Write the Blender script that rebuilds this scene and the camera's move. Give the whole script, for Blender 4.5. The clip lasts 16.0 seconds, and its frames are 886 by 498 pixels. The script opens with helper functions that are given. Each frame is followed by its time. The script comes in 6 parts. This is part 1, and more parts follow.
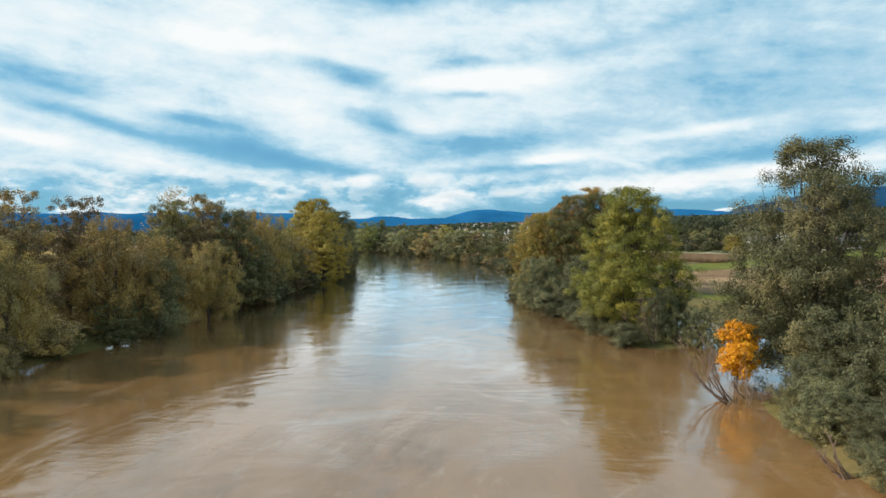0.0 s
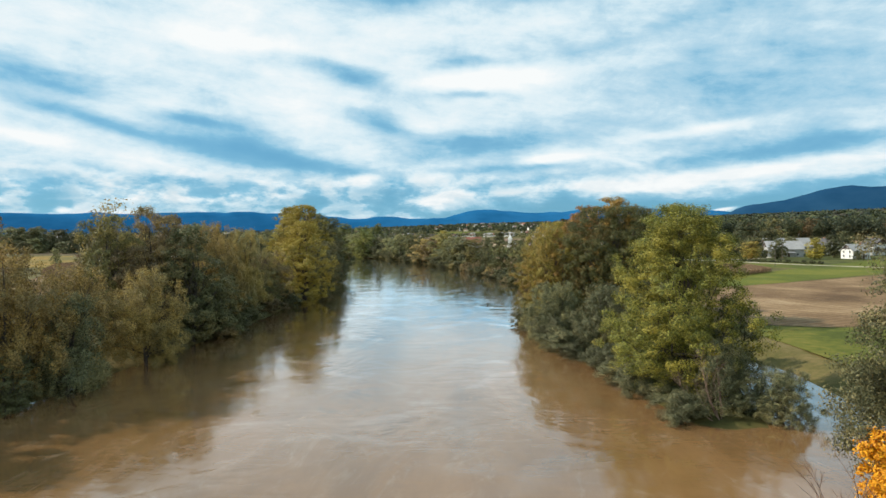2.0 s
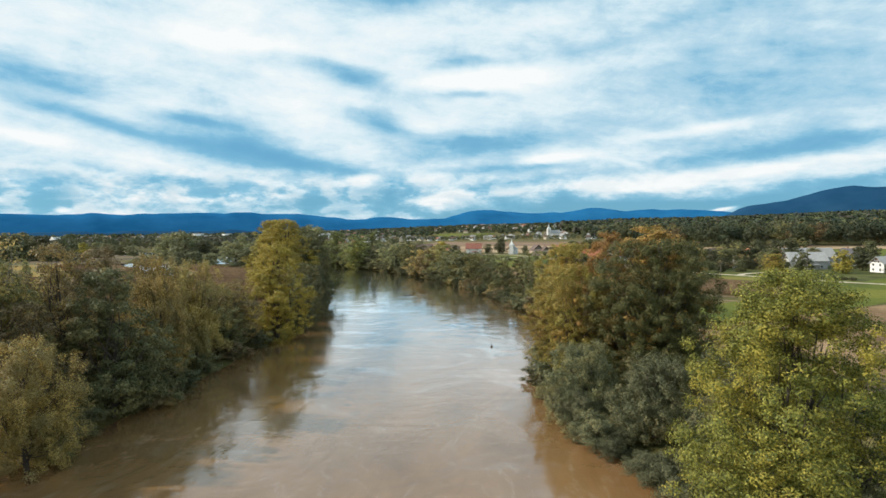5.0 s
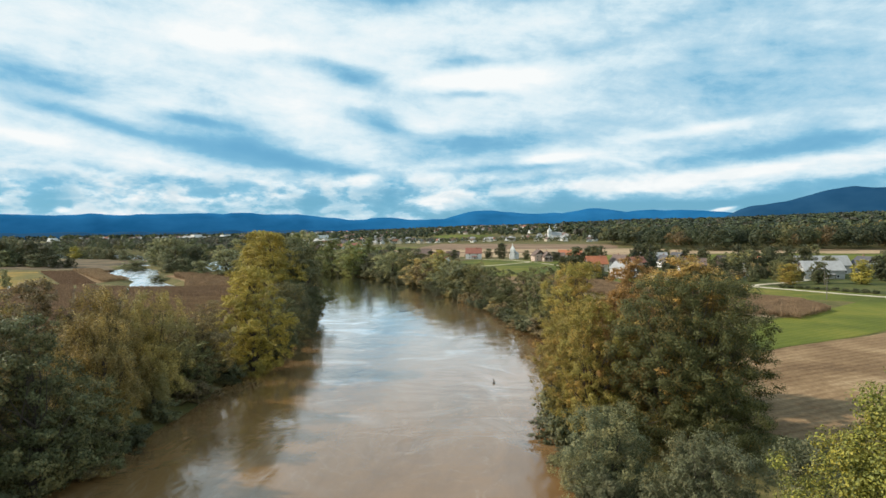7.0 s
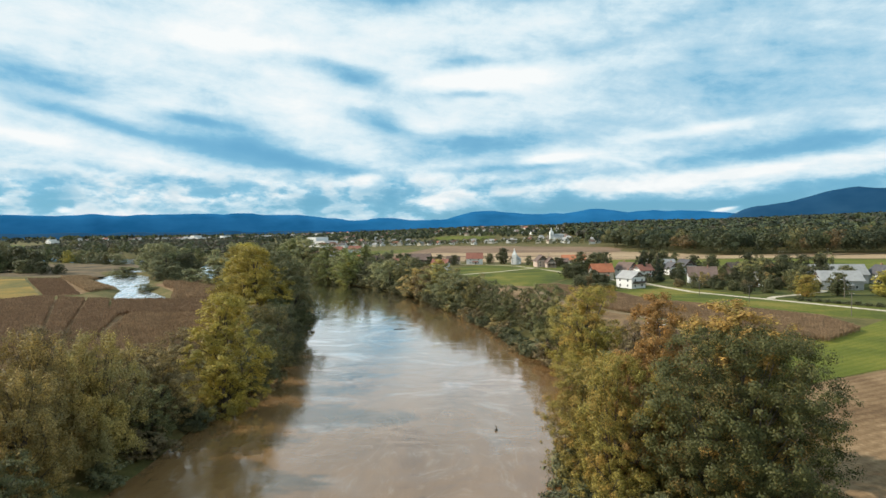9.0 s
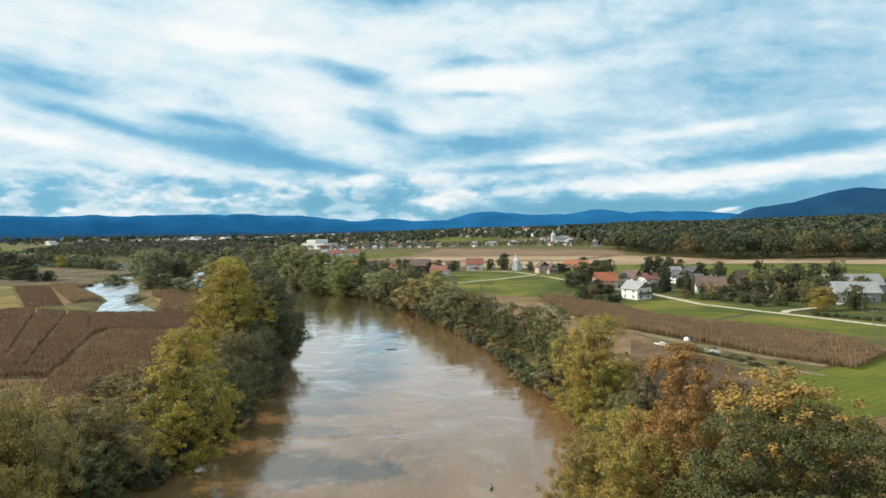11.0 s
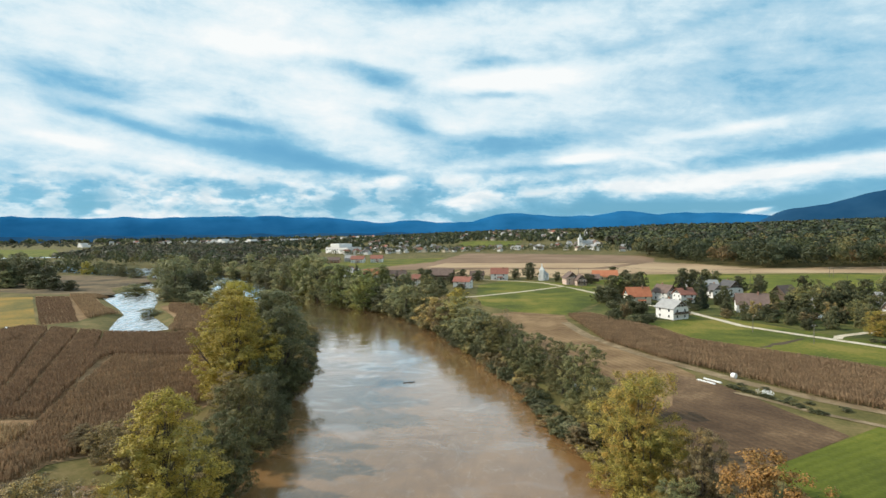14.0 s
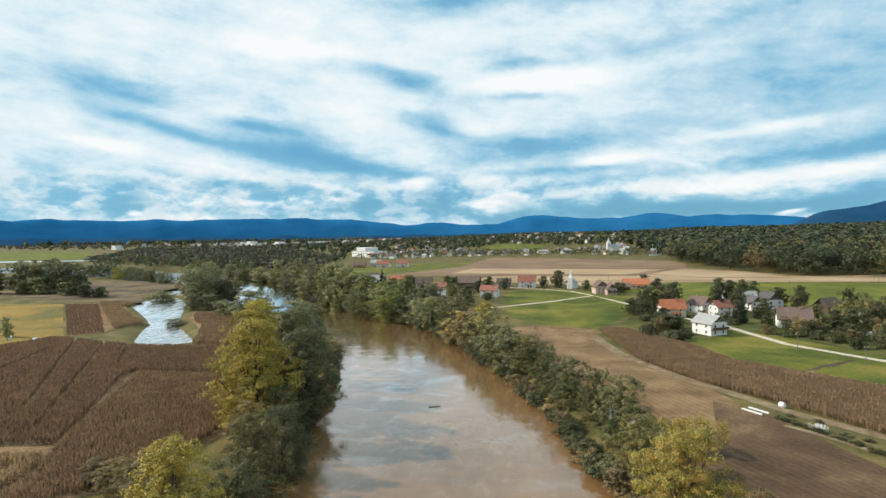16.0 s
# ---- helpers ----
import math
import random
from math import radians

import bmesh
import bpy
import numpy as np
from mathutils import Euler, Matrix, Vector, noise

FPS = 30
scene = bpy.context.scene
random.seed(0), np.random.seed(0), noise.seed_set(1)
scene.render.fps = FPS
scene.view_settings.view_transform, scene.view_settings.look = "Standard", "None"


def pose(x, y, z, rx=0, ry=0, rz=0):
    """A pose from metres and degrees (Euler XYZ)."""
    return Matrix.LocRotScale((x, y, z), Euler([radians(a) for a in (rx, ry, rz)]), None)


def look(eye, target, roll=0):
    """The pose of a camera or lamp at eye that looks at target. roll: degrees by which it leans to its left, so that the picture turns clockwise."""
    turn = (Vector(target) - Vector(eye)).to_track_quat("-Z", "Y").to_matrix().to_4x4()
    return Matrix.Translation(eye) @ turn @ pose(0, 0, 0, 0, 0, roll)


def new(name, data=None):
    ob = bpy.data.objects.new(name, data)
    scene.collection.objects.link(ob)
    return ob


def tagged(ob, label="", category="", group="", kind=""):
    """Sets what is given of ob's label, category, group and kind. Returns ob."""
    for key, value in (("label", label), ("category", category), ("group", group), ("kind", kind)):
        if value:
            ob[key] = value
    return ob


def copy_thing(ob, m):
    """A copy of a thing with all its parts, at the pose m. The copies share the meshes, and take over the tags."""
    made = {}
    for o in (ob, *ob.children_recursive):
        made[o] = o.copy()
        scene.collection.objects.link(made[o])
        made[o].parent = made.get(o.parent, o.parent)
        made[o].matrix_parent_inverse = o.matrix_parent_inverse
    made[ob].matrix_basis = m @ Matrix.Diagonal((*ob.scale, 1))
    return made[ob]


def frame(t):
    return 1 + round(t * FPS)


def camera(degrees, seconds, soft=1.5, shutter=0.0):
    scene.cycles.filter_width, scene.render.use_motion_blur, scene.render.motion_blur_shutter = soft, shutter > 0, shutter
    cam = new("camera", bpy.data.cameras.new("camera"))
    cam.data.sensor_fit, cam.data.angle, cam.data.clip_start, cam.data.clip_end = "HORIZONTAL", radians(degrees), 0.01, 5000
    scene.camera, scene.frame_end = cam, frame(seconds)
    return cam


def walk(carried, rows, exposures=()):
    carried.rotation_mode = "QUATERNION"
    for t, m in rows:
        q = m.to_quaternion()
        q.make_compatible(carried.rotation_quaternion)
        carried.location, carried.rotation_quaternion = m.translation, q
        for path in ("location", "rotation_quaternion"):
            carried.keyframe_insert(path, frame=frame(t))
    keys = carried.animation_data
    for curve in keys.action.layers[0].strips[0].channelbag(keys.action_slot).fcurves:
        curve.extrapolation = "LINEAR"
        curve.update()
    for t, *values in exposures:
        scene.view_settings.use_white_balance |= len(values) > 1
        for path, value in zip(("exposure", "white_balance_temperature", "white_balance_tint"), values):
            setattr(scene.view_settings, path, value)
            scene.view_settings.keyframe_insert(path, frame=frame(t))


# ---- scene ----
cam = camera(73.7, 16.0, soft=1.5)


PATH = [
    (0, (0.116, 7.724, 14.678), (-5.916, 107.542, 11.592), -0.57),
    (0.5, (0.104, 13.342, 15.458), (-5.996, 113.155, 12.355), -0.58),
    (1, (0.038, 18.409, 16.271), (-6.037, 118.224, 13.156), -0.59),
    (1.5, (-0.033, 23.037, 17.113), (-6.061, 122.855, 13.988), -0.59),
    (2, (-0.099, 27.320, 17.979), (-6.157, 127.137, 14.846), -0.60),
    (2.5, (-0.180, 31.340, 18.864), (-6.274, 131.154, 15.725), -0.60),
    (3, (-0.315, 35.163, 19.764), (-6.375, 134.980, 16.621), -0.61),
    (3.5, (-0.387, 38.846, 20.678), (-6.477, 138.660, 17.532), -0.61),
    (4, (-0.464, 42.432, 21.602), (-6.541, 142.247, 18.453), -0.62),
    (6.5, (-0.512, 59.785, 26.330), (-6.518, 159.604, 23.174), -0.63),
    (7, (-0.563, 63.204, 27.293), (-6.587, 163.022, 24.136), -0.63),
    (7.5, (-0.539, 66.599, 28.261), (-6.652, 166.412, 25.104), -0.63),
    (8, (-0.464, 69.956, 29.235), (-6.700, 169.762, 26.078), -0.63),
    (8.5, (-0.432, 73.262, 30.215), (-6.686, 173.066, 27.059), -0.63),
    (9, (-0.376, 76.498, 31.202), (-6.596, 176.305, 28.049), -0.63),
    (11.5, (1.029, 91.044, 36.260), (-5.748, 190.814, 33.160), -0.62),
    (12, (1.064, 93.527, 37.300), (-6.135, 193.267, 34.222), -0.62),
    (12.5, (1.097, 95.849, 38.349), (-6.654, 195.548, 35.299), -0.62),
    (13, (1.104, 98.012, 39.407), (-7.489, 197.643, 36.392), -0.61),
    (13.5, (1.026, 100.027, 40.474), (-8.574, 199.565, 37.500), -0.61),
    (14, (0.888, 101.908, 41.549), (-9.802, 201.335, 38.625), -0.60),
    (14.5, (0.734, 103.681, 42.629), (-11.104, 202.978, 39.766), -0.60),
    (15, (0.508, 105.380, 43.713), (-12.401, 204.543, 40.922), -0.59),
    (15.5, (0.204, 107.049, 44.799), (-13.798, 206.064, 42.091), -0.59),
    (16, (-0.196, 108.745, 45.883), (-15.218, 207.610, 43.272), -0.58),
]
walk(cam, [(t, look(e, a, r)) for t, e, a, r in PATH])

# ---- world, sun ----
SUN_AZ, SUN_EL = radians(-87), radians(33)      # clockwise from +y, above the horizon
sun_to = Vector((math.sin(SUN_AZ) * math.cos(SUN_EL), math.cos(SUN_AZ) * math.cos(SUN_EL), math.sin(SUN_EL)))


class Nodes:
    """Short-hand for node trees."""

    def __init__(self, tree):
        self.tree = tree
        tree.nodes.clear()

    def node(self, kind, out=0, **inputs):
        n = self.tree.nodes.new(kind)
        for key, value in inputs.items():
            sock = n.inputs[int(key[1:])] if key[0] == "i" and key[1:].isdigit() else n.inputs[key.replace("_", " ")]
            if isinstance(value, bpy.types.NodeSocket):
                self.tree.links.new(value, sock)
            else:
                sock.default_value = value
        return n.outputs[out]

    def math(self, op, a, b=0.0, c=0.0, clamp=False):
        out = self.node("ShaderNodeMath", 0, i0=a, i1=b, i2=c)
        out.node.operation, out.node.use_clamp = op, clamp
        return out

    def noise(self, vector, scale, detail=4.0, rough=0.55, distort=0.0):
        return self.node("ShaderNodeTexNoise", 0, Vector=vector, Scale=scale, Detail=detail, Roughness=rough, Distortion=distort)

    def stretch(self, vector, sx, sy, sz, turn=0.0):
        return self.node("ShaderNodeMapping", 0, Vector=vector, Scale=(sx, sy, sz), Rotation=(0, 0, radians(turn)))

    def ramp(self, fac, stops, ease="LINEAR"):
        n = self.tree.nodes.new("ShaderNodeValToRGB")
        n.color_ramp.interpolation = ease
        e = n.color_ramp.elements
        while len(e) < len(stops):
            e.new(0.5)
        for el, (p, c) in zip(e, stops):
            el.position = p
            el.color = (c, c, c, 1) if not isinstance(c, tuple) else (*c, 1)
        self.tree.links.new(fac, n.inputs[0])
        return n.outputs[0]

    def mix(self, fac, a, b, mode="MIX"):
        n = self.tree.nodes.new("ShaderNodeMix")
        n.data_type, n.blend_type = "RGBA", mode
        for i, v in ((0, fac), (6, a), (7, b)):
            if isinstance(v, bpy.types.NodeSocket):
                self.tree.links.new(v, n.inputs[i])
            elif i == 0:
                n.inputs[i].default_value = v
            else:
                n.inputs[i].default_value = (*v, 1) if len(v) == 3 else v
        return n.outputs[2]


def sky_world():
    w = bpy.data.worlds.new("sky")
    w.use_nodes = True
    scene.world = w
    g = Nodes(w.node_tree)
    tex = g.tree.nodes.new("ShaderNodeTexSky")
    tex.sky_type, tex.sun_disc, tex.sun_elevation, tex.sun_rotation = "NISHITA", False, SUN_EL, SUN_AZ
    tex.altitude, tex.air_density, tex.dust_density, tex.ozone_density = 150.0, 1.0, 0.6, 2.0
    sky = tex.outputs[0]
    way = g.node("ShaderNodeTexCoord", 0)
    sep = g.tree.nodes.new("ShaderNodeSeparateXYZ")
    g.tree.links.new(way, sep.inputs[0])
    x, y, z = sep.outputs
    az = g.math("MULTIPLY", g.math("ARCTAN2", x, y), 180 / math.pi)
    el = g.math("MULTIPLY", g.math("ARCSINE", z), 180 / math.pi)
    # the cloud deck: a flat layer seen in perspective, drawn out by the wind
    low = g.math("ADD", g.math("MAXIMUM", z, 0.0), 0.10)
    px = g.math("DIVIDE", x, low)
    py = g.math("DIVIDE", y, low)
    deck = g.node("ShaderNodeCombineXYZ", 0, X=g.math("MULTIPLY", px, 0.75), Y=py, Z=0.0)
    big = g.node("ShaderNodeTexNoise", 0, Vector=deck, Scale=0.62, Detail=7.0, Roughness=0.55, Distortion=0.6)
    ang = g.node("ShaderNodeCombineXYZ", 0, X=g.math("MULTIPLY", az, 0.035),
                 Y=g.math("MULTIPLY", g.math("ADD", el, g.math("MULTIPLY", az, 0.10)), 0.16), Z=3.0)
    fine = g.node("ShaderNodeTexNoise", 0, Vector=ang, Scale=2.2, Detail=9.0, Roughness=0.58, Distortion=0.12)
    wisp = g.math("ADD", g.math("MULTIPLY", g.math("SUBTRACT", big, 0.5), 0.50), g.math("MULTIPLY", g.math("SUBTRACT", fine, 0.5), 0.34))
    curd = g.noise(g.node("ShaderNodeCombineXYZ", 0, X=g.math("MULTIPLY", az, 0.10), Y=g.math("MULTIPLY", el, 0.17), Z=11.0), 1.6, 10.0, 0.66, 0.25)
    wisp = g.math("ADD", wisp, g.math("MULTIPLY", g.math("SUBTRACT", curd, 0.5), 0.62))
    thread = g.noise(g.stretch(ang, 1.0, 0.7, 1.0, 10), 7.0, 6.0, 0.6, 0.2)
    wisp = g.math("ADD", wisp, g.math("MULTIPLY", g.math("SUBTRACT", thread, 0.5), 0.30))
    heap = g.node("ShaderNodeCombineXYZ", 0, X=g.math("MULTIPLY", az, 0.30), Y=g.math("MULTIPLY", el, 0.75), Z=7.0)
    puffs = g.noise(heap, 1.0, 7.0, 0.6, 0.8)
    wisp = g.math("ADD", wisp, g.math("MULTIPLY", g.math("SUBTRACT", puffs, 0.5), g.ramp(g.math("DIVIDE", el, 12.0), [(0.3, 0.7), (0.75, 0.12)])))

    # heaped clouds low over the hills, white above and grey at the base
    near_hills = g.ramp(g.math("DIVIDE", el, 10.0), [(0.05, 0.55), (0.35, 1.0), (0.62, 0.0)])
    left_side = g.ramp(g.math("DIVIDE", g.math("ADD", az, 60.0), 100.0), [(0.45, 1.0), (0.8, 0.35)])
    heaps = []
    for lift in (0.0, 0.5):
        spot = g.node("ShaderNodeCombineXYZ", 0, X=g.math("MULTIPLY", az, 0.30), Y=g.math("MULTIPLY", g.math("ADD", el, lift), 0.62), Z=21.0)
        heaps.append(g.ramp(g.noise(spot, 1.0, 6.0, 0.55, 0.1), [(0.40, 0.0), (0.60, 1.0)], "EASE"))
    amount = g.math("MULTIPLY", near_hills, left_side)
    wisp = g.math("ADD", wisp, g.math("MULTIPLY", g.math("SUBTRACT", heaps[0], 0.46), g.math("MULTIPLY", amount, 0.5)))
    base_grey = g.math("MULTIPLY", g.math("MULTIPLY", heaps[1], amount), 0.55)

    bend = g.noise(ang, 1.1, 2.0, 0.4)
    wob = g.math("ADD", g.math("MULTIPLY", g.math("SUBTRACT", bend, 0.5), 3.2), g.math("MULTIPLY", g.math("SUBTRACT", fine, 0.5), 1.0))

    def streak(a, e, ra, re, tilt, amount):
        """A long gap or bank of cloud round azimuth a, elevation e; half sizes and tilt in degrees."""
        da, de = g.math("SUBTRACT", az, a), g.math("SUBTRACT", g.math("ADD", el, wob), e)
        c, s = math.cos(radians(tilt)), math.sin(radians(tilt))
        u = g.math("DIVIDE", g.math("ADD", g.math("MULTIPLY", da, c), g.math("MULTIPLY", de, s)), ra)
        v = g.math("DIVIDE", g.math("SUBTRACT", g.math("MULTIPLY", de, c), g.math("MULTIPLY", da, s)), re)
        r = g.math("ADD", g.math("MULTIPLY", u, u), g.math("MULTIPLY", v, v))
        return g.math("MULTIPLY", g.math("EXPONENT", g.math("MULTIPLY", r, -1.0)), amount)

    gaps = [(-37.4, 12.3, 4.8, 0.89, -11, 0.46), (-33.5, 9.6, 8.0, 0.66, -13, 0.44), (-26.0, 10.1, 3.2, 0.47, -8, 0.37), (-21.7, 7.6, 6.3, 1.32, -10, 0.57),
            (-15.6, 6.6, 5.4, 0.86, -6, 0.39), (-11.9, 14.0, 3.7, 1.06, -15, 0.51), (-9.7, 10.5, 3.1, 0.81, -12, 0.51), (0.1, 8.4, 6.9, 1.13, 2, 0.55),
            (2.9, 6.1, 5.6, 0.56, 0, 0.41), (-1.5, 12.4, 4.4, 0.44, 0, 0.28), (-1.5, 15.3, 3.1, 0.57, 0, 0.32), (-7.0, 21.0, 5.7, 1.01, 0, 0.46),
            (6.1, 20.6, 6.7, 0.87, 4, 0.32)]
    low_gaps = [(23.5, 13.5, 17.1, 7.5, 0, 0.27), (24.1, 6.0, 6.4, 0.50, 1, 0.30), (30.6, 6.8, 4.8, 0.60, 2, 0.36), (18.2, 2.4, 18.0, 0.88, 2, 0.69),
            (-9.2, 4.0, 3.7, 1.51, -20, 0.37), (-36.3, 3.5, 2.2, 1.17, 30, 0.37), (-15.6, 2.8, 3.6, 0.62, 0, 0.41), (-27.0, 4.9, 7.4, 0.52, -3, 0.28),
            (27.0, 3.0, 9.4, 0.49, 3, 0.37), (2.3, 4.3, 8.1, 0.56, 2, 0.32), (17.3, 17.3, 6.6, 0.59, 8, 0.18), (5.6, 3.1, 25.8, 2.49, 0, 0.15),
            (-30.5, 2.6, 19.0, 1.9, 0, 0.40), (5.0, 2.2, 12.0, 1.2, 0, 0.2)]
    banks = [(-4.2, 3.2, 2.1, 0.78, 15, 0.90), (-11.0, 5.3, 1.5, 0.54, 10, 0.80), (-33.1, 2.2, 7.7, 0.52, 0, 0.55), (-28.3, 3.4, 7.4, 0.49, -4, 0.35),
            (6.4, 6.7, 3.2, 0.48, 6, 0.50), (1.8, 13.9, 7.8, 0.78, 4, 0.40), (-22.7, 16.6, 7.5, 1.03, 0, 0.30), (15.8, 4.5, 16.1, 0.46, 2, 0.50),
            (22.0, 2.1, 1.2, 0.27, 15, 0.90), (-36.2, 2.6, 0.6, 0.20, 0, 0.70), (20.1, 8.2, 6.1, 0.55, 5, 0.30), (-38.2, 7.6, 3.7, 0.69, -10, 0.30)]
    total = wisp
    for row in gaps + low_gaps:
        total = g.math("SUBTRACT", total, streak(*row))
    for row in banks:
        total = g.math("ADD", total, streak(*row))
    total = g.math("SUBTRACT", total, g.ramp(g.math("DIVIDE", el, 60.0), [(0.33, 0.0), (0.62, 0.20)]))
    cover = g.math("ADD", total, 0.80, clamp=True)
    dens = g.ramp(cover, [(0.0, 0.12), (0.25, 0.36), (0.55, 0.80), (0.8, 1.0)], "EASE")
    cloud = g.ramp(cover, [(0.0, (0.15, 0.43, 0.66)), (0.4, (0.30, 0.60, 0.785)), (0.68, (0.645, 0.825, 0.91)), (1.0, (0.94, 0.97, 0.972))])
    cloud = g.mix(base_grey, cloud, (0.42, 0.62, 0.73))
    blue = g.mix(1.0, g.mix(1.0, sky, (SKY, SKY, SKY), "MULTIPLY"), (0.54, 1.05, 1.26), "MULTIPLY")
    blue = g.mix(0.7, blue, (0.15, 0.40, 0.62))
    sky_color = g.mix(dens, blue, cloud)
    below = g.math("LESS_THAN", z, -0.02)
    col = g.mix(below, sky_color, (0.10, 0.09, 0.06))
    bg = g.node("ShaderNodeBackground", 0, Color=col, Strength=1.0)
    g.tree.links.new(bg, g.tree.nodes.new("ShaderNodeOutputWorld").inputs[0])


SKY = 0.085
sky_world()
sun = new("sun", bpy.data.lights.new("sun", "SUN"))
sun.data.energy, sun.data.angle, sun.data.color = 5.0, radians(0.6), (1.0, 0.92, 0.80)
sun.matrix_world = look((0, 0, 0), -sun_to)
sun.location = (-300, 0, 250)

# ---- materials ----
def material(name):
    m = bpy.data.materials.new(name)
    m.use_nodes = True
    return m, Nodes(m.node_tree)


def finish(g, shader):
    g.tree.links.new(shader, g.tree.nodes.new("ShaderNodeOutputMaterial").inputs[0])


def bsdf(g, color, rough=0.8, metal=0.0, normal=None, spec=0.5):
    n = g.tree.nodes.new("ShaderNodeBsdfPrincipled")
    for key, v in (("Base Color", color), ("Roughness", rough), ("Metallic", metal), ("Normal", normal), ("Specular IOR Level", spec)):
        if isinstance(v, bpy.types.NodeSocket):
            g.tree.links.new(v, n.inputs[key])
        elif key == "Base Color":
            n.inputs[key].default_value = (*v, 1)
        elif v is not None:
            n.inputs[key].default_value = v
    return n.outputs[0]


def bump(g, height, strength, distance):
    return g.node("ShaderNodeBump", 0, Strength=strength, Distance=distance, Height=height)


def leaf_material(name, light, dark, accent, accent_share=0.25, thin=0.2):
    """Leaves: colour differs leaf by leaf, clump by clump and tree by tree."""
    m, g = material(name)
    geo = g.node("ShaderNodeNewGeometry", 8)        # random per island
    where = g.node("ShaderNodeTexCoord", 3)
    own = g.node("ShaderNodeObjectInfo", 5)
    patch = g.noise(where, 0.22, 3.0, 0.6)
    col = g.mix(g.ramp(geo, [(0.1, 0.0), (0.9, 1.0)]), dark, light)
    turn = g.math("ADD", patch, g.math("MULTIPLY", g.math("SUBTRACT", own, 0.5), 0.14))
    turn = g.math("ADD", turn, g.math("MULTIPLY", g.math("SUBTRACT", geo, 0.5), 0.20))
    col = g.mix(g.ramp(turn, [(0.62 - accent_share * 0.6, 0.0), (0.72 - accent_share * 0.45, 1.0)]), col, accent)
    hue = g.node("ShaderNodeHueSaturation", 0, Hue=g.math("ADD", 0.489, g.math("MULTIPLY", own, 0.02)),
                 Saturation=1.0, Value=g.math("ADD", 0.75, g.math("MULTIPLY", own, 0.5)), Fac=1.0, Color=col)
    front = bsdf(g, hue, 0.6, spec=0.25)
    back = g.node("ShaderNodeBsdfTranslucent", 0, Color=hue)
    finish(g, g.node("ShaderNodeMixShader", 0, Fac=thin, i1=front, i2=back))
    return m


def ground_material(name, stops, scale=0.15, fine=4.0, rough=0.95, relief=0.25, rows=None):
    """Soil, grass or stubble: broad patches, fine grain and, if given, drill rows (spacing, turn)."""
    m, g = material(name)
    where = g.node("ShaderNodeTexCoord", 3)
    patch = g.noise(where, scale, 5.0, 0.6, 0.4)
    grain = g.noise(where, fine, 4.0, 0.7)
    v = g.math("ADD", g.math("MULTIPLY", patch, 0.7), g.math("MULTIPLY", grain, 0.3))
    height = grain
    if rows:
        spacing, turn, depth = rows
        wav = g.node("ShaderNodeTexWave", 0, Vector=g.stretch(where, 1, 1, 1, turn), Scale=0.314 / spacing, Distortion=1.2, Detail=3.0, Detail_Scale=0.4)
        v = g.math("ADD", v, g.math("MULTIPLY", g.math("SUBTRACT", wav, 0.5), depth))
        height = g.math("ADD", grain, wav)
    col = g.ramp(v, stops)
    finish(g, bsdf(g, col, rough, normal=bump(g, height, relief, 0.3), spec=0.2))
    return m


def plain_material(name, a, b, scale=1.2, rough=0.8, relief=0.1, metal=0.0):
    """Paint, plaster, wood or bark with stains at two scales."""
    m, g = material(name)
    where = g.node("ShaderNodeTexCoord", 3)
    broad = g.noise(where, scale, 4.0, 0.6)
    grain = g.noise(where, scale * 9, 3.0, 0.6)
    v = g.math("ADD", g.math("MULTIPLY", broad, 0.65), g.math("MULTIPLY", grain, 0.35))
    finish(g, bsdf(g, g.mix(g.ramp(v, [(0.35, 0.0), (0.65, 1.0)]), a, b), rough, metal, bump(g, grain, relief, 0.05)))
    return m


def roof_material(name, a, b):
    """Clay or concrete roof tiles, course by course, with lichen and bleached patches."""
    m, g = material(name)
    where = g.node("ShaderNodeTexCoord", 3)
    own = g.node("ShaderNodeObjectInfo", 5)
    wav = g.node("ShaderNodeTexWave", 0, Vector=g.stretch(where, 1, 1, 1), Scale=1.0, Distortion=0.3)
    stain = g.noise(where, 0.5, 5.0, 0.65)
    v = g.math("ADD", stain, g.math("MULTIPLY", g.math("SUBTRACT", own, 0.5), 0.25))
    finish(g, bsdf(g, g.mix(g.ramp(v, [(0.3, 0.0), (0.7, 1.0)]), a, b), 0.8, normal=bump(g, wav, 0.3, 0.05)))
    return m


